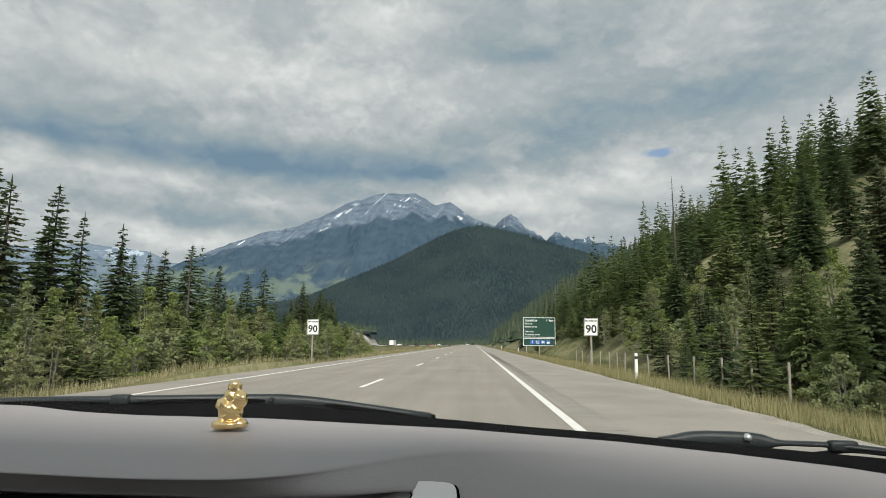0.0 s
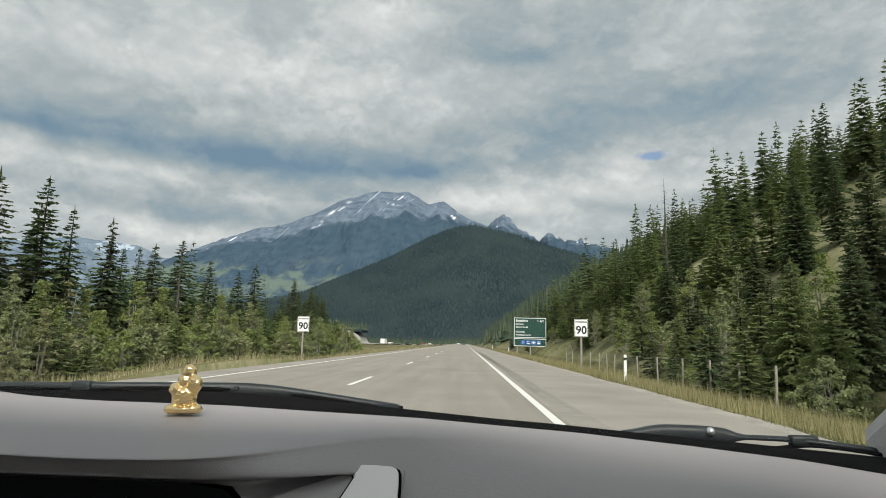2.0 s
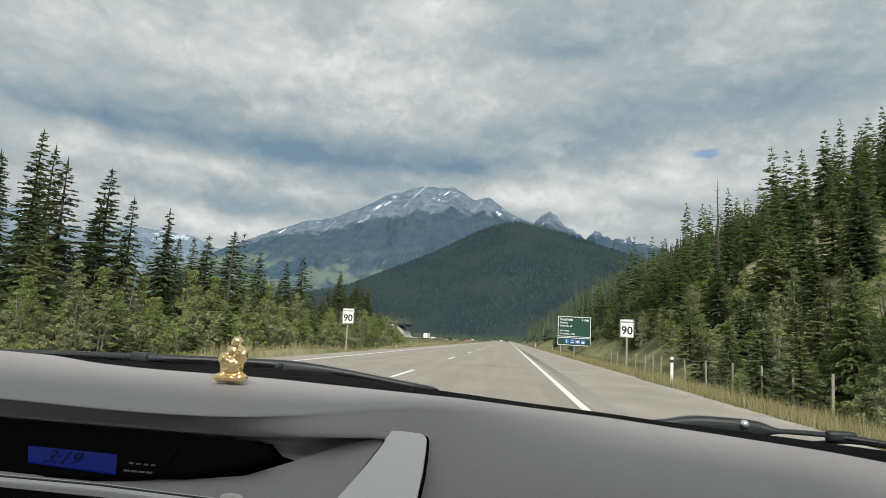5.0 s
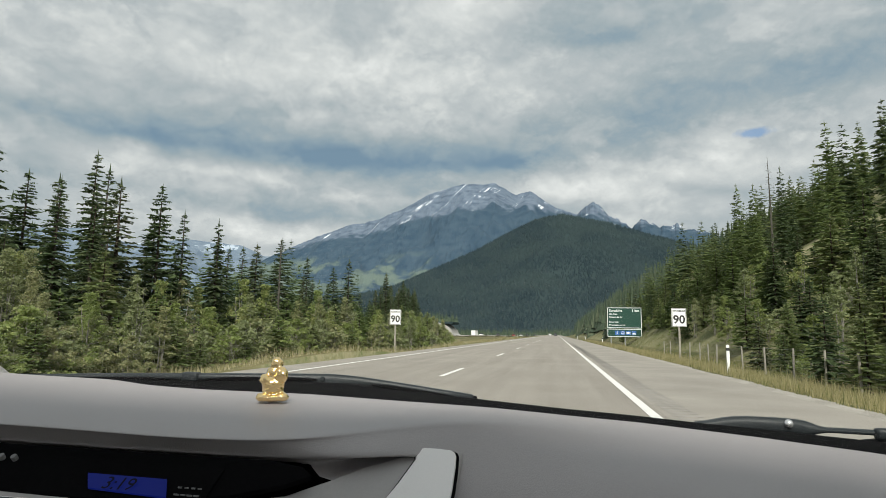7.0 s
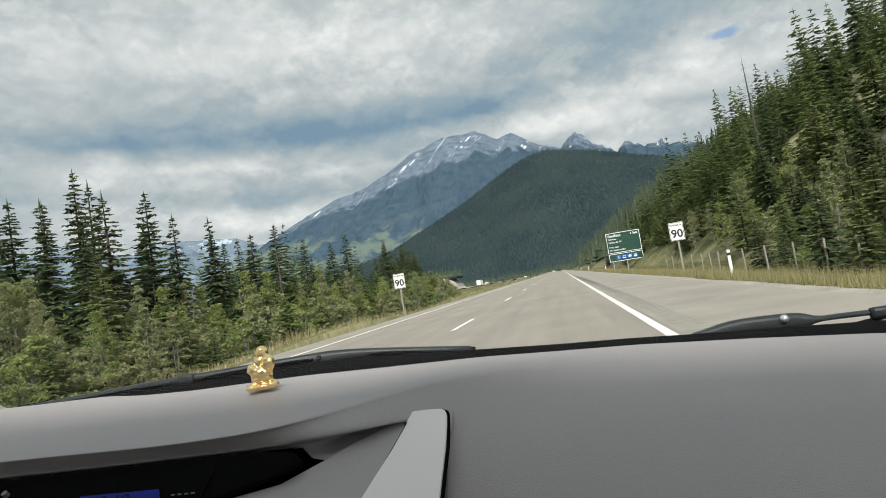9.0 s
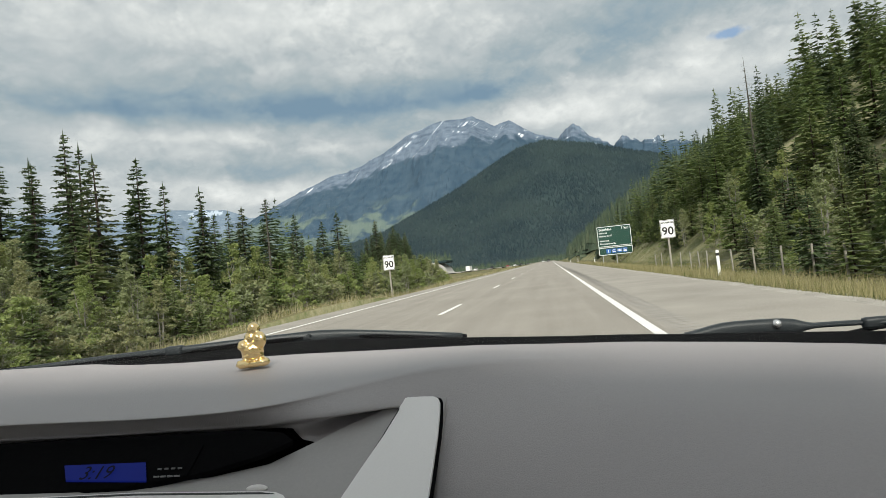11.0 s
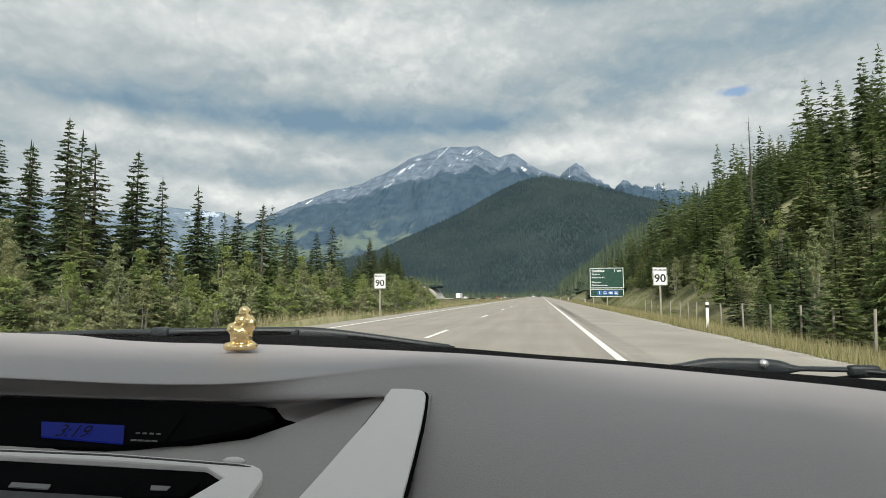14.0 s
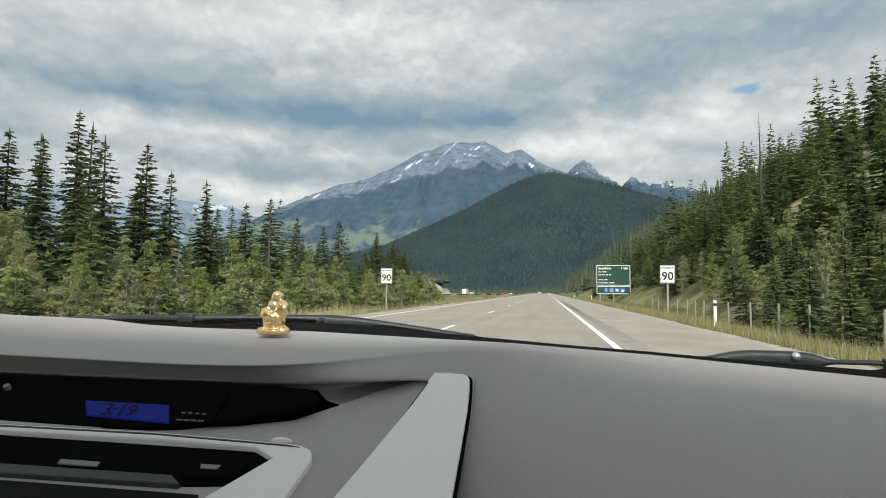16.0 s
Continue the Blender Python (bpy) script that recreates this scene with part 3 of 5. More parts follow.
def upland(name, crest, r0, r1, r2, az, mat, rough, label, steps=(0.3, 46), freq=0.004, jag=0.0):
    """A range whose crest stands at distance r1, rising from r0 and falling to r2 behind."""
    azs = np.arange(az[0], az[1], steps[0])
    rs = np.concatenate([np.linspace(r0, r1, steps[1]), np.linspace(r1, r2, 8)[1:]])
    verts = []
    for a in azs:
        crag = jag * (0.3 + 0.7 * float(smooth(a, -3, 2))) * (noise.fractal(Vector((float(a) * 1.1, 7.3, 0.0)), 0.7, 2.2, 5) - 0.1)
        peak = math.tan(radians(lerp(a, crest))) * r1
        for r in rs:
            if r <= r1:
                u = (r - r0) / (r1 - r0)
                f = 0.72 * u ** 1.25 + 0.28 * u * u * (3 - 2 * u)
            else:
                f = 1 - 0.6 * (r - r1) / (r2 - r1)
            top = peak + radians(crag) * r1 * min(1.0, r / r1) ** 12
            x, y = r * math.sin(radians(a)), r * math.cos(radians(a))
            q = Vector((x * freq, y * freq * 0.6, 0.3))
            w = noise.ridged_multi_fractal(q, 0.9, 2.1, 5, 1.0, 2.0) - 1.1
            fade = min(1.0, 4 * f * (1.0 if r > r1 else (1.05 - u)))
            z = top * f + rough * w * fade * min(1.0, top / 300)
            z = min(z, math.tan(radians(lerp(a, crest) + crag) * 1.02) * r) if r <= r1 else z
            verts.append((x, y, z - 3.0))
    ob = part(name, mesh_of(name, verts, grid_faces(len(azs), len(rs)), mat))
    return tagged(ob, label, "mountain", kind="structure"), azs, rs, np.array(verts).reshape(len(azs), len(rs), 3)


def build_mountains():
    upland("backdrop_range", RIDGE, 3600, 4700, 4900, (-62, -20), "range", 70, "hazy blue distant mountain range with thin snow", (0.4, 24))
    upland("backdrop_mountain", MASSIF, 2500, 4250, 4600, (-34, 44), "hazed_rock", 46, "grey limestone mountain massif with snow gullies above wooded slopes, tinted with blue haze", (0.12, 60), 0.0042, 0.30)
    _, azs, rs, v = upland("backdrop_hill", WOODED, 900, 1700, 2000, (-31, 33), "forest_floor", 10, "dark rounded hill fully wooded with conifers, tinted bluish for haze", (0.4, 40), 0.006)
    # the conifers on the hill, far too many to count
    rng = np.random.default_rng(4)
    k = 40000
    i, j = rng.integers(0, len(azs) - 1, k), (rng.random(k) ** 0.8 * 39.5).astype(int)
    fu, fv = rng.random((k, 1)), rng.random((k, 1))
    base = v[i, j] * (1 - fu) * (1 - fv) + v[i + 1, j] * fu * (1 - fv) + v[i, j + 1] * (1 - fu) * fv + v[i + 1, j + 1] * fu * fv
    cones("hill_conifers", base, rng.uniform(4.0, 8.0, k), rng.uniform(1.4, 2.4, k), rng, "forest_hazed", "dense dark conifer forest covering the far hill, tinted bluish for haze", tiers=1, sides=4)


def cones(name, base, height, radius, rng, mat, label, tiers=2, sides=5):
    """Many small far conifers in one mesh: stacked ragged cones."""
    k = len(base)
    a = np.linspace(0, 2 * np.pi, sides, endpoint=False)
    verts, faces, at = [], [], 0
    for t in range(tiers):
        lo, hi = t / tiers * 0.8, min(1.0, (t + 1.35) / tiers) if t < tiers - 1 else 1.0
        rr = radius * (1 - 0.8 * t / max(1, tiers - 1)) if tiers > 1 else radius
        ang = a[None] + rng.random((k, 1)) * 6.28
        rad = rr[:, None] * rng.uniform(0.7, 1.15, (k, sides))
        ring = np.stack([base[:, :1] + rad * np.cos(ang), base[:, 1:2] + rad * np.sin(ang),
                         base[:, 2:] + height[:, None] * (lo + rng.uniform(-0.03, 0.05, (k, sides)))], -1)
        tip = base + np.stack([rng.uniform(-0.2, 0.2, k), rng.uniform(-0.2, 0.2, k), height * hi], -1)
        block = np.concatenate([ring, tip[:, None]], 1)
        start = at + np.arange(k)[:, None] * (sides + 1)
        for s in range(sides):
            faces.append(np.concatenate([start + s, start + (s + 1) % sides, start + sides], 1))
        verts.append(block.reshape(-1, 3))
        at += k * (sides + 1)
    ob = part(name, mesh_of(name, np.concatenate(verts).tolist(), np.concatenate(faces).tolist(), mat))
    return tagged(ob, label, "forest", kind="stuff")


build_ground()
build_road()
build_mountains()


# ---------------------------------------------------------------- trees
def conifer_arrays(seed, height, rmax, whorls, per, bare=0.06, sprays=5, sag=0.32, thin=1.0, fat=1.0):
    """Crown of a spruce: whorls of drooping limbs, each a fan of flat sprays. Returns vertices and triangles."""
    rng = np.random.default_rng(seed)
    verts, tris = [], []
    for w in range(whorls):
        u = (w + rng.uniform(-0.3, 0.3)) / whorls
        u = min(max(u, 0.0), 0.985)
        z = height * (bare + (1 - bare) * u)
        reach = rmax * ((1 - u) ** 0.74) * (0.55 + 0.45 * min(1.0, u * 7)) * rng.uniform(0.78, 1.12) + 0.12
        n = max(4, int(per * (0.6 + 0.4 * (1 - u))))
        turn = rng.uniform(0, 6.28)
        for b in range(n):
            if rng.random() > thin:
                continue
            a = turn + 6.283 * b / n + rng.uniform(-0.3, 0.3)
            L = reach * rng.uniform(0.62, 1.18)
            dr = sag * rng.uniform(0.6, 1.5) * (1.15 - u)
            ca, sa = math.cos(a), math.sin(a)
            z0 = z + rng.uniform(-0.7, 0.7) * height / whorls
            for s in range(sprays):
                f = (s + 0.35) / sprays
                x = L * f
                zz = z0 - dr * L * f * f + 0.10 * L * f
                wide = fat * (0.25 * L * (1.05 - f) + 0.11) * rng.uniform(0.6, 1.4)
                length = L / sprays * rng.uniform(1.3, 2.1)
                side = rng.uniform(-0.35, 0.35)
                tipx, tipz = x + length, zz - dr * length * 1.1 - rng.uniform(0, 0.12)
                k = len(verts)
                lift = rng.uniform(-0.12, 0.05) * L
                verts += [(x * ca - 0 * sa, x * sa, zz),
                          ((x + length * 0.6) * ca - wide * sa, (x + length * 0.6) * sa + wide * ca, zz + lift - 0.16 * wide),
                          (tipx * ca - side * wide * sa, tipx * sa + side * wide * ca, tipz),
                          ((x + length * 0.6) * ca + wide * sa, (x + length * 0.6) * sa - wide * ca, zz + lift - 0.16 * wide)]
                tris += [(k, k + 1, k + 2), (k, k + 2, k + 3)]
                if s >= 1 and s < sprays - 1:
                    k = len(verts)      # a hanging curtain of twigs below the limb
                    drop = rng.uniform(0.25, 0.55) * (0.35 + 0.18 * L)
                    verts += [(x * ca, x * sa, zz), (tipx * ca, tipx * sa, tipz), ((x + length * 0.45) * ca + 0.1 * sa, (x + length * 0.45) * sa - 0.1 * ca, zz - drop)]
                    tris += [(k, k + 1, k + 2)]
    k = len(verts)
    verts += [(0.10, 0, height * 0.955), (-0.06, 0.09, height * 0.955), (-0.06, -0.09, height * 0.955), (0, 0, height * 1.02)]
    tris += [(k, k + 1, k + 3), (k + 1, k + 2, k + 3), (k + 2, k, k + 3)]
    return np.array(verts), tris


def trunk_mesh(name, height, r, seed, mat, sides=8, rings=9, limbs=0, limb_len=1.2, low=0.1):
    rng = np.random.default_rng(seed)
    verts, faces = [], []
    bend = rng.uniform(-0.08, 0.08, 2)
    for i in range(rings):
        u = i / (rings - 1)
        rad = r * (1 - u) ** 0.85 + 0.012 + (0.35 * r if i == 0 else 0)
        for s in range(sides):
            a = 6.283 * s / sides
            rr = rad * rng.uniform(0.92, 1.08)
            verts.append((rr * math.cos(a) + bend[0] * math.sin(3 * u), rr * math.sin(a) + bend[1] * math.sin(3 * u), height * u - (0.3 if i == 0 else 0)))
    for i in range(rings - 1):
        for s in range(sides):
            t = (s + 1) % sides
            faces.append((i * sides + s, i * sides + t, (i + 1) * sides + t, (i + 1) * sides + s))
    for _ in range(limbs):
        u = rng.uniform(low, 0.96)
        a = rng.uniform(0, 6.283)
        L = limb_len * (1.08 - u) * rng.uniform(0.5, 1.2) + 0.15
        z = height * u
        rr = 0.014 + 0.035 * (1 - u)
        d = Vector((math.cos(a), math.sin(a), rng.uniform(-0.35, 0.25)))
        s = Vector((-math.sin(a), math.cos(a), 0)) * rr
        up = Vector((0, 0, rr))
        k = len(verts)
        c = Vector((bend[0] * math.sin(3 * u), bend[1] * math.sin(3 * u), z))
        verts += [tuple(c + s), tuple(c - s), tuple(c + up), tuple(c + d * L)]
        faces += [(k, k + 1, k + 3), (k + 1, k + 2, k + 3), (k + 2, k, k + 3)]
    return mesh_of(name, verts, faces, mat, False)


def tree(seed, height, rmax, whorls, per, mat, label, bare=0.06, sprays=5, thin=1.0, sag=0.32, group="conifers along the road", fat=0.85):
    top = empty("conifer_tree", None, label, "tree", group)
    part("trunk", trunk_mesh("trunk", height * 0.98, 0.010 * height + 0.04, seed + 50, "bark", limbs=int(14 * (1.3 - thin) * 4), limb_len=rmax), "bark", top)
    v, f = conifer_arrays(seed, height, rmax, whorls, per, bare, sprays, sag, thin, fat)
    part("crown", mesh_of("crown", v.tolist(), f, mat), mat, top)
    return top


def broadleaf_arrays(seed, height, spread, clumps, leaves, size, low=0.15):
    """Leaf clumps round the ends of limbs; every leaf a small bent quad of two triangles."""
    rng = np.random.default_rng(seed)
    verts, tris = [], []
    for _ in range(clumps):
        u = low + (1 - low) * rng.random() ** 0.95
        r = spread * math.sin(min(1.0, 0.25 + 0.85 * u) * 3.0) * rng.uniform(0.25, 1.0)
        a = rng.uniform(0, 6.283)
        c = np.array([r * math.cos(a), r * math.sin(a), height * u])
        cr = rng.uniform(0.16, 0.34) * (0.5 + 0.09 * height)
        for _ in range(leaves):
            d = rng.normal(0, 1, 3)
            p = c + d / np.linalg.norm(d) * cr * rng.random() ** 0.5 * np.array([1, 1, 0.8])
            t1 = rng.normal(0, 1, 3)
            t1 /= np.linalg.norm(t1)
            t2 = np.cross(t1, rng.normal(0, 1, 3))
            t2 /= np.linalg.norm(t2) + 1e-6
            s = size * rng.uniform(0.6, 1.3)
            k = len(verts)
            verts += [tuple(p - t1 * s), tuple(p + t2 * s * 0.6), tuple(p + t1 * s), tuple(p - t2 * s * 0.6)]
            tris += [(k, k + 1, k + 2), (k, k + 2, k + 3)]
    return np.array(verts), tris


def broadleaf(name, seed, height, spread, clumps, leaves, size, mat, label, category, group, low=0.15, stems=3):
    top = empty(name, None, label, category, group)
    rng = np.random.default_rng(seed)
    bm = bmesh.new()
    for s in range(stems):
        a = rng.uniform(0, 6.283)
        lean = spread * 0.5 * rng.random()
        p0 = Vector((0.12 * math.cos(a), 0.12 * math.sin(a), -0.2))
        p1 = Vector((lean * math.cos(a), lean * math.sin(a), height * rng.uniform(0.75, 0.95)))
        mid = p0.lerp(p1, 0.5) + Vector((rng.uniform(-0.1, 0.1), rng.uniform(-0.1, 0.1), 0))
        rad = 0.012 * height / stems ** 0.4
        rod(bm, p0, mid, rad, rad * 0.65, 6)
        rod(bm, mid, p1, rad * 0.65, rad * 0.2, 6)
        for q in range(4):
            b = rng.uniform(0, 6.283)
            st = p0.lerp(p1, rng.uniform(0.3, 0.8))
            rod(bm, st, st + Vector((math.cos(b) * spread * 0.6, math.sin(b) * spread * 0.6, rng.uniform(0.2, 0.8))), rad * 0.3, rad * 0.1, 4)
    part("trunk", bm, "pale_bark", top)
    v, f = broadleaf_arrays(seed, height, spread, clumps, leaves, size, low)
    part("crown", mesh_of("crown", v.tolist(), f, mat), mat, top)
    return top


def put(template, x, y, scale, rng, used, squeeze=1.0, name=""):
    if y < 25:          # those beside the road show their single leaves
        scale *= HEIGHT.get(template.name, 1.0)
        for coarse, fine in ((bushes, fine_bushes), (aspens, fine_aspens)):
            if template in coarse:
                template = fine[coarse.index(template)]
        scale /= HEIGHT.get(template.name, 1.0)
    z = float(land(x, y)) - 0.08
    m = Matrix.Translation((x, y, z)) @ Matrix.Rotation(rng.uniform(0, 6.283), 4, "Z") @ Matrix.Diagonal((scale * squeeze, scale * squeeze, scale, 1))
    if template.name not in used:
        used.add(template.name)
        template.matrix_basis = m
        return template
    ob = copy_thing(template, Matrix.Identity(4))
    ob.matrix_basis = m
    return ob


SPRUCE = "tall dark green spruce with drooping limbs at the forest edge"
YOUNG = "young bright green conifer at the forest edge"
PINE = "tall thin-crowned pine with bare lower trunk in the forest edge"
tall = [tree(11, 15, 2.3, 44, 9, "needle", SPRUCE), tree(12, 17, 2.2, 48, 8, "needle", SPRUCE, sag=0.4), tree(13, 14, 2.6, 40, 9, "needle", SPRUCE, sag=0.25),
        tree(14, 16, 1.9, 42, 8, "needle", PINE, bare=0.3, thin=0.72), tree(15, 18, 1.7, 46, 7, "needle", PINE, bare=0.38, thin=0.66)]
tall_pale = [tree(18, 15, 2.4, 42, 9, "needle_light", "tall yellow-green conifer on the roadside slope", sag=0.22), tree(19, 14, 2.2, 40, 9, "needle_light", "tall yellow-green conifer on the roadside slope", sag=0.3)]
close = [tree(16, 12, 2.3, 48, 13, "needle", SPRUCE, sprays=9, sag=0.28, fat=0.55), tree(17, 9, 2.2, 40, 12, "needle_light", "mid-green bushy spruce on the roadside slope", sprays=10, sag=0.22, fat=0.4)]
young = [tree(21, 7, 1.9, 28, 8, "needle_light", YOUNG, bare=0.03, sprays=4, sag=0.2, group="young conifers along the road"),
         tree(22, 6, 1.7, 25, 8, "needle_light", YOUNG, bare=0.03, sprays=4, sag=0.12, group="young conifers along the road"),
         tree(23, 8, 1.8, 30, 8, "needle", "young dense dark green spruce at the forest edge", bare=0.03, sprays=4, sag=0.25, group="young conifers along the road")]
fine_bushes = [broadleaf("shrub", 33, 2.6, 1.5, 80, 44, 0.06, "leaf", "leafy green shrub at the forest edge", "shrub", "roadside shrubs", 0.08, 5),
               broadleaf("shrub", 34, 2.3, 1.4, 76, 44, 0.055, "leaf_grey", "grey-green willow shrub at the forest edge", "shrub", "roadside shrubs", 0.08, 5)]
fine_aspens = [broadleaf("aspen_tree", 43, 6.5, 1.5, 130, 40, 0.065, "leaf", "slender young aspen with light green leaves", "tree", "aspens along the road", 0.08, 3),
               broadleaf("aspen_tree", 44, 7.5, 1.4, 130, 40, 0.065, "leaf_grey", "slender pale-stemmed aspen with grey-green leaves", "tree", "aspens along the road", 0.10, 3)]
bushes = [broadleaf("shrub", 31, 2.6, 1.5, 56, 18, 0.10, "leaf", "leafy green shrub at the forest edge", "shrub", "roadside shrubs", 0.08, 5),
          broadleaf("shrub", 32, 2.2, 1.4, 50, 18, 0.095, "leaf_grey", "grey-green willow shrub at the forest edge", "shrub", "roadside shrubs", 0.08, 5)]
aspens = [broadleaf("aspen_tree", 41, 6.5, 1.5, 90, 15, 0.12, "leaf", "slender young aspen with light green leaves", "tree", "aspens along the road", 0.08, 3),
          broadleaf("aspen_tree", 42, 7.5, 1.4, 92, 15, 0.12, "leaf_grey", "slender pale-stemmed aspen with grey-green leaves", "tree", "aspens along the road", 0.10, 3)]


HEIGHT = {t.name: h for t, h in zip(tall + tall_pale + close + young + bushes + aspens + fine_bushes + fine_aspens, (15, 17, 14, 16, 18, 15, 14, 12, 9, 7, 6, 8, 2.9, 2.5, 7.0, 8.0, 2.9, 2.6, 7.0, 8.0))}


def snag(height, seed):
    top = empty("dead_tree", None, "bare grey dead conifer standing among the live trees", "tree", "dead trees")
    part("trunk", trunk_mesh("trunk", height, 0.16, seed, "dry_twig", limbs=150, limb_len=1.3, low=0.25), "dry_twig", top)
    return top


snags = [snag(15, 61), snag(12, 62)]


def merged(name, spots, templates, mats, label, seed):
    """Trees too many and too far off to count, joined."""
    rng = np.random.default_rng(seed)
    V, F, at = [], [], 0
    for x, y, s in spots:
        v, f = templates[rng.integers(len(templates))]
        a = rng.uniform(0, 6.283)
        c, si = math.cos(a), math.sin(a)
        k = s * rng.uniform(0.85, 1.15)
        w = np.stack([(v[:, 0] * c - v[:, 1] * si) * k + x, (v[:, 0] * si + v[:, 1] * c) * k + y, v[:, 2] * s + float(land(x, y)) - 0.1], 1)
        V.append(w)
        F.append(np.array(f) + at)
        at += len(w)
    ob = part(name, mesh_of(name, np.concatenate(V).tolist(), np.concatenate(F).tolist(), mats))
    return tagged(ob, label, "forest", kind="stuff")


LEFT_SKYLINE = [(8, 0.065), (15, 0.08), (20, 0.10), (25, 0.14), (30, 0.195), (36, 0.255), (45, 0.245), (60, 0.25)]


def left_edge(y):
    """How far left the forest edge stands."""
    return min(-16.5 - 2.5 * math.sin(y * 0.06) - 2.0 * math.sin(y * 0.021 + 1.0), -0.205 * y)


def plant():
    rng = np.random.default_rng(9)
    used = set()
    # left side: conifers behind, aspens, young conifers and shrubs in front
    for y in np.arange(13, 150, 2.3):
        e = left_edge(y)
        for row in range(2):
            x = e - 3.5 - row * 4.0 - rng.uniform(0, 3)
            if -x > y * 1.9 + 8:
                continue
            az = math.degrees(math.atan2(-x, y))
            d = math.hypot(x, y)
            h = d * lerp(az, LEFT_SKYLINE) * rng.uniform(0.62, 1.08) + 1.0       # the forest grows lower along the road
            if rng.random() < 0.14:
                h *= 1.22
            h *= 0.90 + 0.22 * math.sin(y * 0.19 + 1.0 + row)
            h = min(max(h, 4.0), 19.0)
            t = tall[rng.integers(0, 5)] if h > 6.5 or rng.random() < 0.4 else young[rng.integers(0, 3)]
            if d < 34:
                t = close[0]
            put(t, x, y + rng.uniform(-1.1, 1.1), h / HEIGHT[t.name], rng, used, rng.uniform(1.0, 1.35))
    for y in np.arange(12, 125, 1.8):
        e = left_edge(y)
        for row in range(3):
            pick = rng.random()
            if row == 0:
                t = bushes[rng.integers(0, 2)] if pick < 0.72 else young[rng.integers(0, 3)]
                h = rng.uniform(1.5, 2.9) if t in bushes else rng.uniform(1.6, 3.2)
            elif row == 1:
                t = aspens[rng.integers(0, 2)] if pick < 0.66 else (young[rng.integers(0, 2)] if pick < 0.85 else bushes[rng.integers(0, 2)])
                h = rng.uniform(3.0, 5.0) if t not in bushes else rng.uniform(2.0, 2.8)
            else:
                t = aspens[rng.integers(0, 2)] if pick < 0.72 else young[rng.integers(0, 2)]
                h = rng.uniform(3.6, 6.4)
                if y > 80:
                    continue
            put(t, e + 1.2 - row * 2.0 + rng.uniform(-1.0, 1.0), y + rng.uniform(-0.9, 0.9), h / HEIGHT[t.name], rng, used, 1.2)
    # leafy thicket in front of the conifers
    for y in np.arange(14, 84, 1.1):
        t = bushes[rng.integers(0, 2)] if rng.random() < 0.5 else aspens[rng.integers(0, 2)]
        h = rng.uniform(2.0, 3.2) if t in bushes else rng.uniform(2.6, 4.4)
        put(t, left_edge(y) + rng.uniform(-0.6, 1.6), y + rng.uniform(-0.5, 0.5), h / HEIGHT[t.name], rng, used, rng.uniform(1.2, 1.5))
    # right side: the wooded slope
    for y in np.arange(20, 120, 2.5):
        for row in range(3 if y < 52 else 2):
            x = 13.0 + row * 4.6 + rng.uniform(-1.2, 2.5)
            if row and rng.random() < 0.35:
                continue
            if 29 < y < 37 and rng.random() < 0.5:
                continue        # an open bank
            if 36 < y < 108 and x < 15.0:
                continue        # kept clear for the exit sign
            pick = rng.random()
            t = tall[rng.integers(0, 3)] if pick < 0.2 else (tall_pale[rng.integers(0, 2)] if pick < 0.5 else young[rng.integers(0, 3)])
            if y < 40:
                t = close[rng.integers(0, 2)]
            h = rng.uniform(4.5, 8.0) if t in tall or t in tall_pale or t is close[0] else rng.uniform(3.0, 5.5)
            put(t, x, y + rng.uniform(-1.2, 1.2), h / HEIGHT[t.name], rng, used, rng.uniform(1.0, 1.3))
    for y in np.arange(19, 100, 2.0):
        pick = rng.random()
        if 38 < y < 108:
            continue
        t = bushes[rng.integers(0, 2)] if pick < 0.6 else young[rng.integers(0, 3)]
        h = rng.uniform(1.0, 2.0) if t in bushes else rng.uniform(2.0, 4.2)
        put(t, 10.9 + rng.uniform(-0.8, 1.2), y + rng.uniform(-1, 1), h / HEIGHT[t.name], rng, used, 1.15)
    # undergrowth and small trees on the bank behind the signs
    for y in np.arange(24, 112, 1.5):
        for row in range(2):
            x = (12.0 if y < 36 else 14.4) + row * 3.2 + rng.uniform(-0.6, 2.4)
            pick = rng.random()
            t = bushes[rng.integers(0, 2)] if pick < 0.42 else (aspens[rng.integers(0, 2)] if pick < 0.68 else young[rng.integers(0, 3)])
            h = rng.uniform(1.2, 2.6) if t in bushes else rng.uniform(2.6, 5.0)
            put(t, x, y + rng.uniform(-0.8, 0.8), h / HEIGHT[t.name], rng, used, rng.uniform(1.0, 1.4))
    for x, y in ((12.8, 16.0), (15.5, 18.5), (13.6, 21.5), (18.0, 21.0), (20.5, 24.5), (17.0, 25.5), (22.5, 28.5)):
        t = close[rng.integers(0, 2)]
        put(t, x, y, rng.uniform(5.0, 8.0) / HEIGHT[t.name], rng, used, rng.uniform(1.0, 1.25))
    put(snags[0], 17.2, 52, 0.86, rng, used)
    put(snags[1], -24.5, 50, 0.85, rng, used)
    put(snags[0], -28, 33, 0.62, rng, used)
    # deeper forest
    light = [conifer_arrays(71, 14, 2.5, 24, 6, 0.05, 3, fat=1.5), conifer_arrays(72, 16, 2.3, 26, 6, 0.08, 3, fat=1.5), conifer_arrays(73, 12, 2.5, 22, 6, 0.04, 3, fat=1.5)]
    spots = []
    for _ in range(300):
        y = rng.uniform(18, 330)
        spots.append((left_edge(y) - rng.uniform(11 if y < 150 else 1, 52), y, rng.uniform(0.5, 0.88) if y < 110 else rng.uniform(0.4, 0.7)))
    spots = [p for p in spots if -p[0] < p[1] * 1.8 + 10]
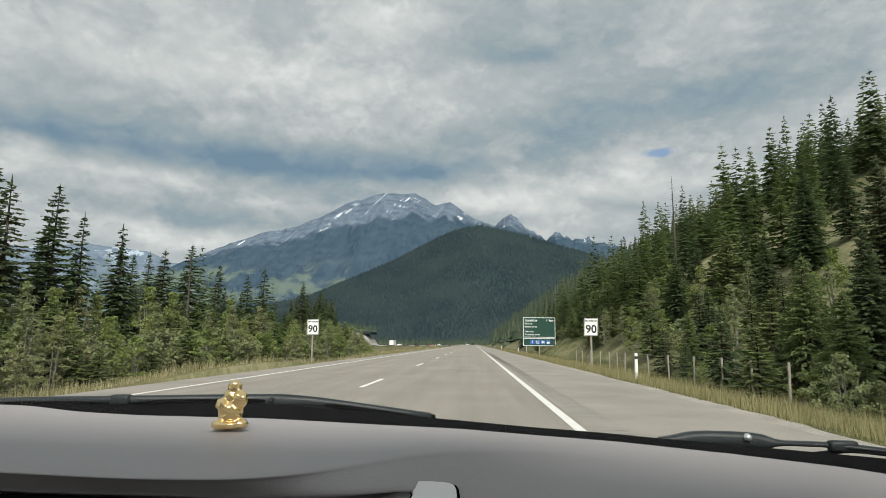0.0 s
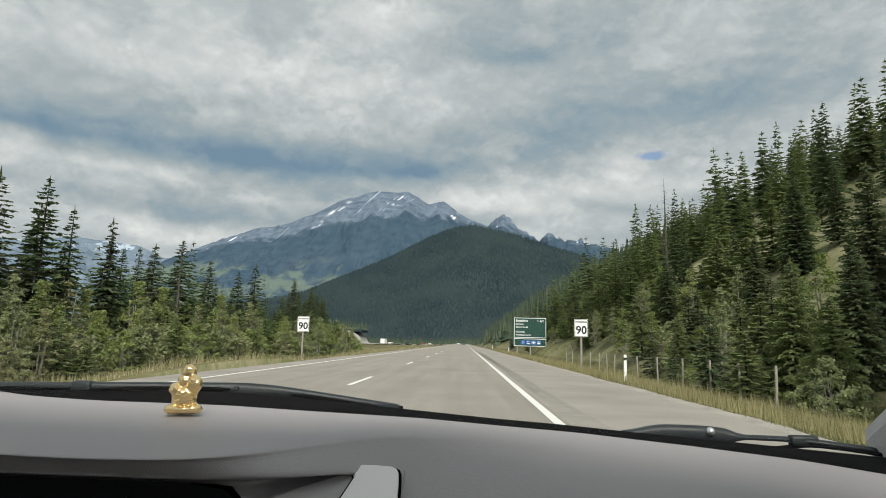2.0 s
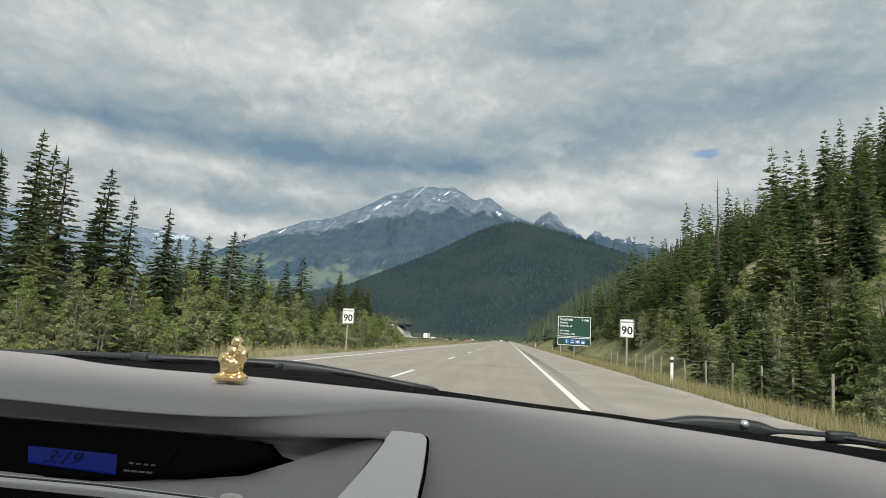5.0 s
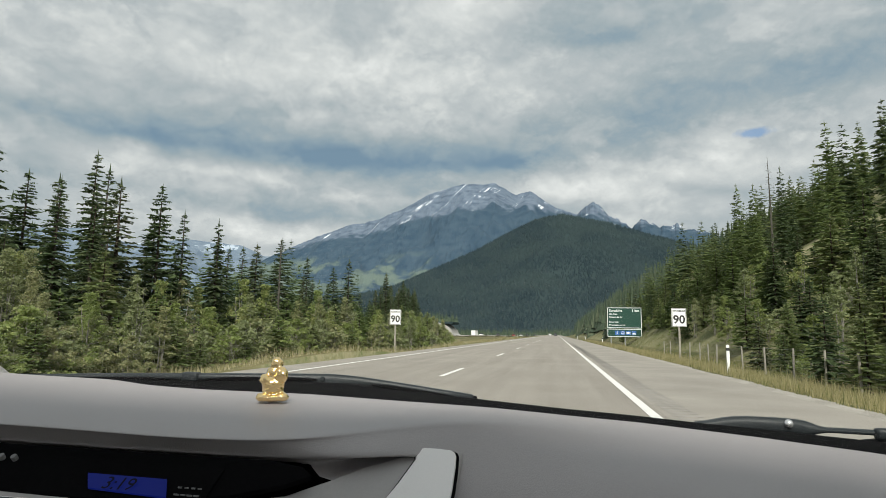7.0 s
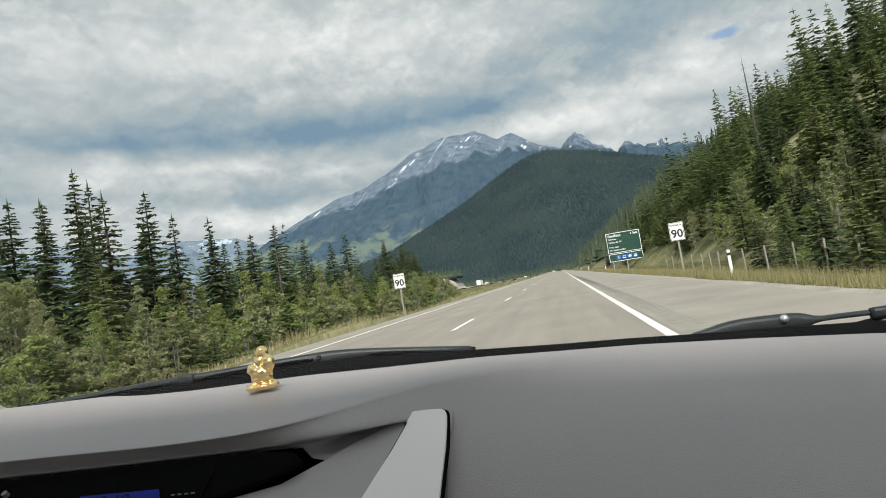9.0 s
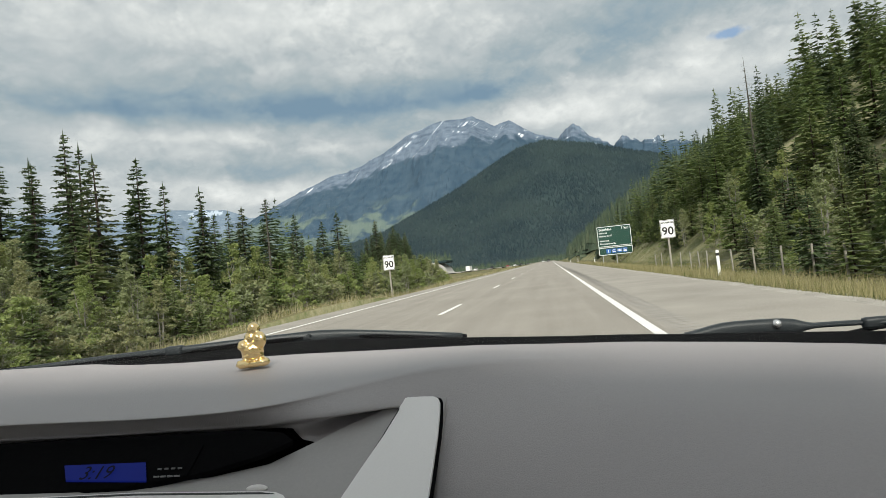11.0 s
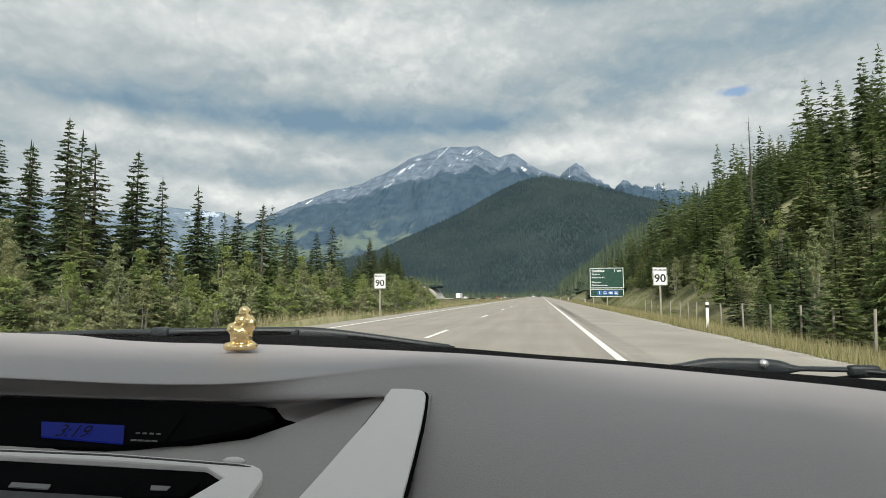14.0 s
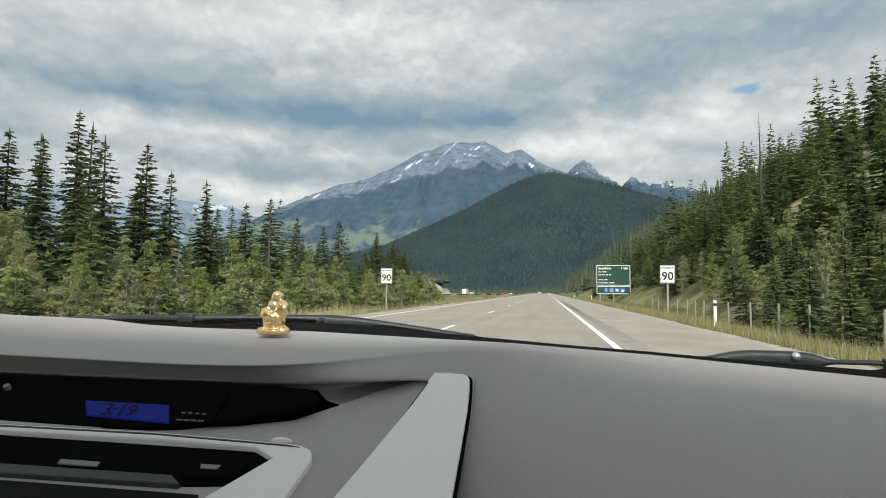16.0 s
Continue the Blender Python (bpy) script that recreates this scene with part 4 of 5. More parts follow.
    far = np.array([p for p in spots if p[1] > 170])
    spots = [p for p in spots if p[1] <= 170]
    cones("forest_left_far", np.stack([far[:, 0], far[:, 1], land(far[:, 0], far[:, 1])], 1), far[:, 2] * 14, far[:, 2] * 2.7, rng, "needle", "dense conifer forest far off beyond the median", tiers=5, sides=6)
    merged("forest_left", spots[::2], light, "needle", "dense dark conifer forest behind the forest edge", 5)
    merged("forest_left_light", spots[1::2], light, "needle_light", "paler green conifers among the forest behind the edge", 5)
    spots = []
    for k in range(1350):
        y = 18 + 400 * rng.random() ** (1.3 if k < 800 else 2.2)
        spots.append((19 + rng.uniform(-1 if y < 120 else -7, 1) + (95 if k < 800 else 45) * rng.random() ** 1.4, y, rng.uniform(0.42, 0.8)))
    spots = [p for p in spots if p[0] < p[1] * 1.0 + 14 and (p[1] > 50 or p[0] > 30)]
    far = np.array([p for p in spots if p[1] > 170])
    spots = [p for p in spots if p[1] <= 170]
    cones("forest_right_far", np.stack([far[:, 0], far[:, 1], land(far[:, 0], far[:, 1])], 1), far[:, 2] * 14, far[:, 2] * 2.7, rng, "forest_mid", "dense conifer forest far along the roadside slope", tiers=5, sides=6)
    near = [p for p in spots if math.hypot(p[0], p[1]) < 72]
    spots = [p for p in spots if math.hypot(p[0], p[1]) >= 72]
    near += [(rng.uniform(23, 50), rng.uniform(13, 50), rng.uniform(0.36, 0.62)) for _ in range(44)]
    fine = [conifer_arrays(74, 14, 2.3, 36, 8, 0.05, 6, fat=0.55), conifer_arrays(75, 16, 2.1, 38, 8, 0.08, 6, fat=0.55)]
    near = [p for k, p in enumerate(near) if k % 4 and (p[0] > 27 or p[1] > 66 or k % 3 == 0)]
    merged("forest_right_near", near[::3], fine, "needle", "dense conifer forest at the foot of the roadside slope", 8)
    merged("forest_right_near_light", [p for k, p in enumerate(near) if k % 3], fine, "needle_light", "paler green conifers at the foot of the roadside slope", 9)
    merged("forest_right", [p for k, p in enumerate(spots) if k % 5 < 2], light, "needle", "dense conifer forest climbing the steep roadside slope", 6)
    merged("forest_right_light", [p for k, p in enumerate(spots) if k % 5 in (2, 3)], light, "needle_light", "paler green conifers on the steep roadside slope", 7)
    k = 2600
    y = rng.uniform(150, 560, k)
    x = 15 + rng.uniform(0, 1, k) ** 1.3 * 130
    cones("forest_right_slope", np.stack([x, y, land(x, y)], 1), rng.uniform(6, 12, k), rng.uniform(1.5, 2.4, k), rng, "forest_mid", "dense conifer forest filling the far roadside slope", tiers=3)
    # valley floor beyond
    k = 9500
    y = rng.uniform(330, 1000, k)
    x = rng.uniform(-0.95, 0.75, k) * y
    ok = ((x < -0.215 * y - 8) | (x > 16) | (y > FAR + 15)) & ~((np.abs(x + 62 - 52 * (np.clip(y - 230, 0, 390) / 390) ** 0.8) < 12) & (y < 640))
    x, y = x[ok], y[ok]
    base = np.stack([x, y, land(x, y)], 1)
    cones("valley_conifers", base, rng.uniform(5.5, 10.5, len(x)), rng.uniform(1.3, 2.3, len(x)), rng, "forest_mid", "dense conifer forest on the valley floor", tiers=2)


plant()


def build_grass():
    rng = np.random.default_rng(17)

    def blades(name, xa, xb, count, mat, hmin, hmax, label, ymax=110):
        y = 5 + (ymax - 5) * rng.random(count) ** 1.7
        x = xa + (xb - xa) * rng.random(count)
        z = land(x, y)
        h = rng.uniform(hmin, hmax, count) * (0.6 + 0.8 * (0.5 + 0.5 * np.sin(x * 1.7 + y * 0.9)))
        a = rng.uniform(0, 6.283, count)
        w = 0.003 + 0.00020 * y
        lean = rng.uniform(0.05, 0.4, count) * h
        la = rng.uniform(0, 6.283, count)
        p0 = np.stack([x - w * np.cos(a), y - w * np.sin(a), z - 0.02], 1)
        p1 = np.stack([x + w * np.cos(a), y + w * np.sin(a), z - 0.02], 1)
        p2 = np.stack([x + lean * np.cos(la), y + lean * np.sin(la), z + h], 1)
        v = np.stack([p0, p1, p2], 1).reshape(-1, 3)
        f = np.arange(count * 3).reshape(-1, 3)
        tagged(part(name, mesh_of(name, v.tolist(), f.tolist(), mat)), label, "grass", kind="stuff")

    blades("grass_verge_right", ROAD_R + 0.25, 9.6, 42000, "grass", 0.10, 0.40, "tall dry golden grass on the road verge")
    blades("grass_green_right", ROAD_R + 0.15, 13.5, 26000, "grass_green", 0.08, 0.30, "short green grass between dry stalks on the verge")
    blades("grass_verge_left", -13.5, ROAD_L - 0.25, 20000, "grass", 0.14, 0.42, "dry golden grass on the median verge", 150)
    blades("grass_green_left", -18, ROAD_L - 0.15, 15000, "grass_green", 0.1, 0.34, "green grass and weeds before the shrubs", 150)


build_grass()


# ---------------------------------------------------------------- signs, posts, fence, vehicles
def speed_sign():
    top = empty("speed_sign", None, "white speed limit sign on a steel post beside the road", "road sign", "speed limit signs")
    part("plate", boxed((-0.38, -0.012, 2.0), (0.38, 0.012, 3.0), 0.006), "sign_white", top, "white rectangular plate")
    bm = bmesh.new()
    for lo, hi in (((-0.36, -0.016, 2.965), (0.36, -0.013, 2.985)), ((-0.36, -0.016, 2.015), (0.36, -0.013, 2.035)),
                   ((-0.36, -0.016, 2.035), (-0.34, -0.013, 2.965)), ((0.34, -0.016, 2.035), (0.36, -0.013, 2.965))):
        box(bm, lo, hi)
    part("border", bm, "sign_black", top, "thin black border")
    for body, size, z in (("MAXIMUM", 0.135, 2.80), ("90", 0.62, 2.18)):
        ob = part("lettering", text_mesh(body, size, "sign_black", "CENTER", bold=0.022), None, top)
        ob.matrix_basis = pose(0, -0.017, z, 90, 0, 0)
    part("post", boxed((-0.05, 0.014, -0.5), (0.05, 0.10, 2.95), 0.008), "timber", top, "weathered timber post")
    return top


def guide_sign():
    top = empty("guide_sign", None, "large green exit sign with white lettering above a services panel", "road sign")
    W = 2.6
    panel = part("panel", boxed((-W, -0.03, 2.9), (W, 0.03, 6.15), 0.02), "sign_green", top, "green panel")
    tab = part("services_panel", boxed((-W, -0.03, 1.55), (W, 0.03, 2.82), 0.02), "sign_green", top, "green panel with blue symbols")
    for owner, z0, z1 in ((panel, 2.9, 6.15), (tab, 1.55, 2.82)):
        bm = bmesh.new()
        t = 0.085
        for lo, hi in (((-W + 0.03, -0.04, z1 - 0.03 - t), (W - 0.03, -0.033, z1 - 0.03)), ((-W + 0.03, -0.04, z0 + 0.03), (W - 0.03, -0.033, z0 + 0.03 + t)),
                       ((-W + 0.03, -0.04, z0 + 0.03 + t), (-W + 0.03 + t, -0.033, z1 - 0.03 - t)), ((W - 0.03 - t, -0.04, z0 + 0.03 + t), (W - 0.03, -0.033, z1 - 0.03 - t))):
            box(bm, lo, hi, 0.002)
        part("border", bm, "sign_white", owner, "white border")
    for body, size, x, z in (("Sunshine", 0.56, -W + 0.32, 5.48), ("1 km", 0.56, 1.12, 5.48), ("Ski Area", 0.36, -W + 0.32, 5.0), ("Station de ski", 0.36, -W + 0.32, 4.52),
                             ("Next exit", 0.36, -W + 0.32, 3.75), ("Prochaine sortie", 0.36, -W + 0.32, 3.27)):
        ob = part("lettering", text_mesh(body, size, "sign_white", bold=0.022), None, panel)
        ob.matrix_basis = pose(x, -0.036, z, 90, 0, 0)
    for k in range(4):
        c = -1.12 + k * 0.84
        sq = part("symbol", boxed((c - 0.34, -0.037, 1.86), (c + 0.34, -0.032, 2.52), 0.002), "sign_blue", tab, "blue square with a white symbol")
        bm = bmesh.new()
        if k == 0:
            box(bm, (c - 0.05, -0.043, 1.98), (c + 0.05, -0.038, 2.42))
        elif k == 1:
            for dx in (-1, 1):
                rod(bm, (c, -0.040, 2.40), (c + dx * 0.26, -0.040, 2.26), 0.03, sides=6)
            box(bm, (c - 0.24, -0.043, 1.98), (c + 0.24, -0.038, 2.1))
        elif k == 2:
            rod(bm, (c, -0.043, 2.19), (c, -0.038, 2.19), 0.19, sides=20)
            for dx in (-0.27, 0.27):
                box(bm, (c + dx - 0.02, -0.043, 2.0), (c + dx + 0.02, -0.038, 2.4))
        else:
            box(bm, (c - 0.22, -0.043, 1.96), (c + 0.22, -0.038, 2.2))
            box(bm, (c - 0.26, -0.043, 2.34), (c + 0.26, -0.038, 2.37))
            box(bm, (c - 0.02, -0.043, 2.2), (c + 0.02, -0.038, 2.34))
        part("pictogram", bm, "sign_white", sq, "plain white shape")
    for x in (-2.05, 0.05, 2.15):
        part("post", boxed((x - 0.07, 0.032, -1.0), (x + 0.07, 0.19, 6.0), 0.01), "galvanised", top, "galvanised steel post")
    return top


def marker_post():
    top = empty("marker_post", None, "white plastic roadside marker post with a dark band", "marker post", "roadside marker posts")
    bm = bmesh.new()
    box(bm, (-0.05, -0.02, -0.4), (0.05, 0.02, 1.0), 0.01)
    part("post", bm, "post_white", top)
    part("band", boxed((-0.052, -0.022, 0.80), (0.052, 0.022, 0.90), 0.004), "sign_black", top, "dark reflector band")
    return top


def on_land(ob, x, y, rz=0.0, dz=0.0):
    ob.matrix_basis = pose(x, y, float(land(x, y)) + dz, 0, 0, rz)
    return ob


on_land(guide_sign(), 10.4, 98, -3)
_s = speed_sign()
on_land(_s, 6.55, 34.6, -2)
_c = copy_thing(_s, pose(-10.6, 39, float(land(-10.6, 39)), 0, 0, 3))
_m = marker_post()
on_land(_m, 5.7, 22)
for _x, _y in ((6.0, 84), (6.0, 134), (6.0, 184), (-9.6, 150)):
    copy_thing(_m, pose(_x, _y, float(land(_x, _y))))


def build_fence():
    top = empty("wildlife_fence", None, "wire mesh wildlife fence on weathered timber posts before the trees", "fence")
    ys = np.arange(20, 62, 3.0)
    me = None
    pts = []
    for k, y in enumerate(ys):
        x = 10.0 + 0.25 * math.sin(y * 0.3)
        z = float(land(x, y))
        pts.append((x, y, z))
        if me is None:
            bm = bmesh.new()
            rod(bm, (0, 0, -0.4), (0, 0, 1.35), 0.05, 0.045, 8)
            ob = part("fence_post", bm, "timber", top)
            me = ob.data
        else:
            ob = part("fence_post", me, None, top)
        ob.matrix_basis = pose(x, y, z, random.uniform(-2, 2), random.uniform(-2, 2), random.uniform(0, 90))
    for h in (0.3, 0.55, 0.8, 1.05, 1.28):
        bm = bmesh.new()
        for a, b in zip(pts, pts[1:]):
            rod(bm, (a[0] - 0.06, a[1], a[2] + h), (b[0] - 0.06, b[1], b[2] + h), 0.003, sides=3)
        part("wire", bm, "wire", top)


build_fence()


def vehicle(kind, paint, label):
    """A parked or far-off car, van or motorhome, heading along +y."""
    top = empty(kind, None, label, "vehicle", "vehicles on the far road")
    van = kind == "motorhome"
    L, W, H = (7.0, 2.3, 3.0) if van else (4.5, 1.8, 1.5)
    bm = bmesh.new()
    box(bm, (-W / 2, -L / 2, 0.3), (W / 2, L / 2, H * (0.95 if van else 0.6)), 0.12)
    body = part("body", bm, paint, top)
    if not van:
        bm = bmesh.new()
        box(bm, (-W * 0.43, -L * 0.38, H * 0.58), (W * 0.43, L * 0.2, H), 0.0)
        for v in bm.verts:
            if v.co.z > H * 0.8:
                v.co.y *= 0.72
                v.co.x *= 0.86
        part("cabin", bm, "car_glass", top, "dark glazed cabin")
        part("roof", boxed((-W * 0.36, -L * 0.27, H - 0.01), (W * 0.36, L * 0.14, H + 0.03), 0.012), paint, top)
    else:
        part("windscreen", boxed((-W * 0.44, -L / 2 - 0.01, 1.5), (W * 0.44, -L / 2 + 0.03, 2.3), 0.01), "car_glass", top, "dark glass")
    for x in (-W / 2 + 0.12, W / 2 - 0.12):
        for y in (-L * 0.31, L * 0.31):
            bm = bmesh.new()
            rod(bm, (x - 0.11, y, 0.33), (x + 0.11, y, 0.33), 0.33, sides=16)
            wheel = part("wheel", bm, "tyre", top)
            bm = bmesh.new()
            rod(bm, (x - 0.115, y, 0.33), (x + 0.115, y, 0.33), 0.19, sides=12)
            part("rim", bm, "galvanised", wheel)
    return top


for _k, _p, _l, _x, _y in (("motorhome", "car_white", "white motorhome far down the highway", -44.5, 330), ("car", "car_dark", "dark car far down the highway lane", -0.8, 330),
                           ("car", "car_white", "white car far down the highway lane", -4.7, 420), ("car", "car_red", "red car far off on the opposite carriageway", -30.0, 430),
                           ("car", "car_dark", "dark car far off on the opposite carriageway", -24.0, 500), ("car", "car_white", "white car far off on the opposite carriageway", -42.0, 340), ("car", "car_dark", "dark car far off on the opposite carriageway", -36.5, 380),
                           ("car", "car_white", "white car far off on the opposite carriageway", -27.0, 465), ("car", "car_dark", "dark car far off on the opposite carriageway", -19.5, 540)):
    _v = vehicle(_k, _p, _l)
    _z = 0.004 if -8 < _x < 4 else float(land(_x, _y)) + (0.56 if _x > -90 else 0.0)
    _v.matrix_basis = pose(_x, _y, _z, 0, 0, 0 if _x > -8 else 176)


def overpass():
    top = empty("wildlife_overpass", None, "grey concrete arch overpass far off, grown with trees", "bridge")
    bm = bmesh.new()
    n = 18
    ring = []
    for k in range(n + 1):
        a = math.pi * k / n
        ring.append([(11 * math.cos(a), 7.5 * math.sin(a)), (14 * math.cos(a) if 0 < k < n else 16 * math.cos(a), 9.6 * math.sin(a))])
    front = [[bm.verts.new((x, 0, z)) for x, z in pair] for pair in ring]
    back = [[bm.verts.new((x, 30, z)) for x, z in pair] for pair in ring]
    for k in range(n):
        bm.faces.new((front[k][0], front[k][1], front[k + 1][1], front[k + 1][0]))
        bm.faces.new((front[k][0], front[k + 1][0], back[k + 1][0], back[k][0]))
        bm.faces.new((front[k][1], back[k][1], back[k + 1][1], front[k + 1][1]))
    part("arch", bm, "concrete", top)
    bm = bmesh.new()
    box(bm, (-14, 1.0, 8.2), (14, 29, 10.0), 0.6)
    part("deck", bm, "forest_floor", top, "earth-covered deck")
    return top


on_land(overpass(), -88, 430, 0, 0)
_rng = np.random.default_rng(8)
_x, _y = _rng.uniform(-101, -75, 60), _rng.uniform(432, 457, 60)
cones("overpass_conifers", np.stack([_x, _y, land(np.full(60, -88.0), np.full(60, 430.0)) + 9.9], 1), _rng.uniform(4, 9, 60), _rng.uniform(1.2, 2.0, 60), _rng, "forest_mid", "young conifers grown on the overpass deck", tiers=3)


# ---------------------------------------------------------------- the car in which the camera rides
car = empty("car", pose(0, 0, 0, 0, 0, -1.0), "interior of a car with a grey dashboard below the windscreen", "car")

FAR_EDGE = [(-0.97, 0.984), (-0.82, 0.977), (-0.70, 0.973), (-0.64, 0.966), (-0.55, 0.962), (-0.37, 0.960), (-0.21, 0.953), (-0.12, 0.949), (0.0, 0.9425), (0.11, 0.9375), (0.25, 0.9285),
            (0.36, 0.9245), (0.54, 0.9125)]
FAR_Y = [(-0.97, 0.78), (-0.70, 0.82), (-0.37, 0.84), (-0.1, 0.86), (0.1, 0.85), (0.25, 0.83), (0.36, 0.78), (0.54, 0.66)]
FOLD = [(-0.97, 0.488, 0.9625), (-0.505, 0.50, 0.9562), (-0.357, 0.50, 0.9532), (-0.26, 0.505, 0.9545), (-0.205, 0.53, 0.9585), (-0.142, 0.575, 0.9645), (-0.087, 0.605, 0.9660), (-0.02, 0.64, 0.9590),
        (0.06, 0.67, 0.9470), (0.12, 0.69, 0.9380), (0.25, 0.69, 0.923), (0.36, 0.65, 0.917), (0.54, 0.56, 0.902)]
LIP = [(-0.97, 0.512, 0.9430), (-0.566, 0.512, 0.9410), (-0.437, 0.512, 0.9396), (-0.290, 0.512, 0.9402), (-0.229, 0.512, 0.9414), (-0.197, 0.508, 0.9430), (-0.167, 0.515, 0.9440),
       (-0.149, 0.526, 0.9437), (-0.133, 0.538, 0.9434), (-0.10, 0.554, 0.941), (-0.085, 0.560, 0.938), (0.0, 0.575, 0.931), (0.12, 0.575, 0.922), (0.25, 0.565, 0.911), (0.36, 0.54, 0.903), (0.54, 0.46, 0.888)]
STACK_TOP = [(-0.97, 0.447), (-0.60, 0.447), (-0.45, 0.451), (-0.35, 0.457), (-0.28, 0.468), (-0.235, 0.480), (-0.204, 0.501), (-0.176, 0.522), (-0.134, 0.545), (-0.09, 0.552)]


def slope_z(x, y):
    """The centre stack's sloping face."""
    return 0.938 + 0.51 * (y - 0.537) - 0.035 * (x + 0.13)


def at3(x, table):
    return Vector((x, lerp(x, [(a, b) for a, b, c in table]), lerp(x, [(a, c) for a, b, c in table])))


def curve3(a, b, c, d, t):
    """Smooth curve through b and c."""
    return 0.5 * ((2 * b) + (c - a) * t + (2 * a - 5 * b + 4 * c - d) * t * t + (3 * b - a - 3 * c + d) * t ** 3)


def through_points(points, steps):
    p = [points[0] * 2 - points[1]] + points + [points[-1] * 2 - points[-2]]
    out = [points[0]]
    for k in range(len(points) - 1):
        out += [curve3(p[k], p[k + 1], p[k + 2], p[k + 3], (s + 1) / steps) for s in range(steps)]
    return out


def soft_table(x, table, w=0.035):
    """A table read softly, without kinks."""
    return sum((at3(x + o * w, table) for o in (-1, -0.5, 0, 0.5, 1)), Vector()) / 5


def build_dashboard():
    stations = np.concatenate([np.linspace(-0.97, -0.10, 60), np.linspace(-0.088, 0.54, 46)])
    verts, cols = [], None
    for x in stations:
        x = float(x)
        far = Vector((x, lerp(x, FAR_Y), sum(lerp(x + o, FAR_EDGE) for o in (-0.015, 0, 0.015)) / 3))
        fold, lip = soft_table(x, FOLD), soft_table(x, LIP, 0.012)
        fold.x = lip.x = x
        edge = Vector((x, far.y + 0.012, far.z - 0.012))
        crown = far.lerp(fold, 0.12) + Vector((0, 0, 0.003))
        mid = far.lerp(fold, 0.55) + Vector((0, 0, 0.004))
        brow = fold.lerp(far, 0.10) + Vector((0, 0, 0.0015))
        near = fold.lerp(lip, 0.25) + Vector((0, -0.001, 0.0))
        line = [edge, far, crown, mid, brow, fold, near, lip]
        if x < -0.09:
            # under the brow: back into the recess, or down to the stack where the recess has run out
            g = float(smooth(x, -0.240, -0.196))
            ty = lerp(x, STACK_TOP) + 0.004
            back = Vector((x, 0.53, 0.930)).lerp(Vector((x, ty, slope_z(x, ty) - 0.004)), g)
            # beside the recess the brow overhangs a narrow groove above the panel
            deep = g * (1 - float(smooth(x, -0.150, -0.130)))
            line += [lip.lerp(back, 0.12) + Vector((0, 0.012 * deep, -0.003 + 0.001 * deep)), lip.lerp(back, 0.55) + Vector((0, 0.040 * deep, 0.003 * deep)), back]
        else:
            g = float(smooth(x, -0.09, 0.25))
            line += [Vector((x, lip.y - 0.055, lip.z - 0.030 + 0.010 * g)), Vector((x, lip.y - 0.13, lip.z - 0.088 + 0.030 * g)), Vector((x, lip.y - 0.26, lip.z - 0.20 + 0.06 * g))]
        pts = through_points(line, 4)
        cols = len(pts)
        verts += [tuple(p) for p in pts]
    faces = grid_faces(len(stations), cols)
    part("dash_pad", mesh_of("dash_pad", verts, faces, "dash", True), None, car, "smooth grey moulded plastic dash pad")


build_dashboard()


def plate(name, outline, lift, mat, parent, label="", thick=0.006, surf=slope_z, bevel=0.0012):
    """A flat piece with the given outline (x, y), lying on a slope and proud of it by lift."""
    bm = bmesh.new()
    face = bm.faces.new([bm.verts.new((x, y, surf(x, y) + lift)) for x, y in outline])
    res = bmesh.ops.extrude_face_region(bm, geom=[face])
    vs = [g for g in res["geom"] if isinstance(g, bmesh.types.BMVert)]
    bmesh.ops.translate(bm, verts=vs, vec=(0, 0, -thick))
    bmesh.ops.recalc_face_normals(bm, faces=bm.faces)
    if bevel:
        es = [e for e in bm.edges if e.calc_face_angle(0) > 0.6]
        bmesh.ops.bevel(bm, geom=es, offset=bevel, segments=2, affect="EDGES", profile=0.6, clamp_overlap=True)
    return part(name, bm, mat, parent, label)


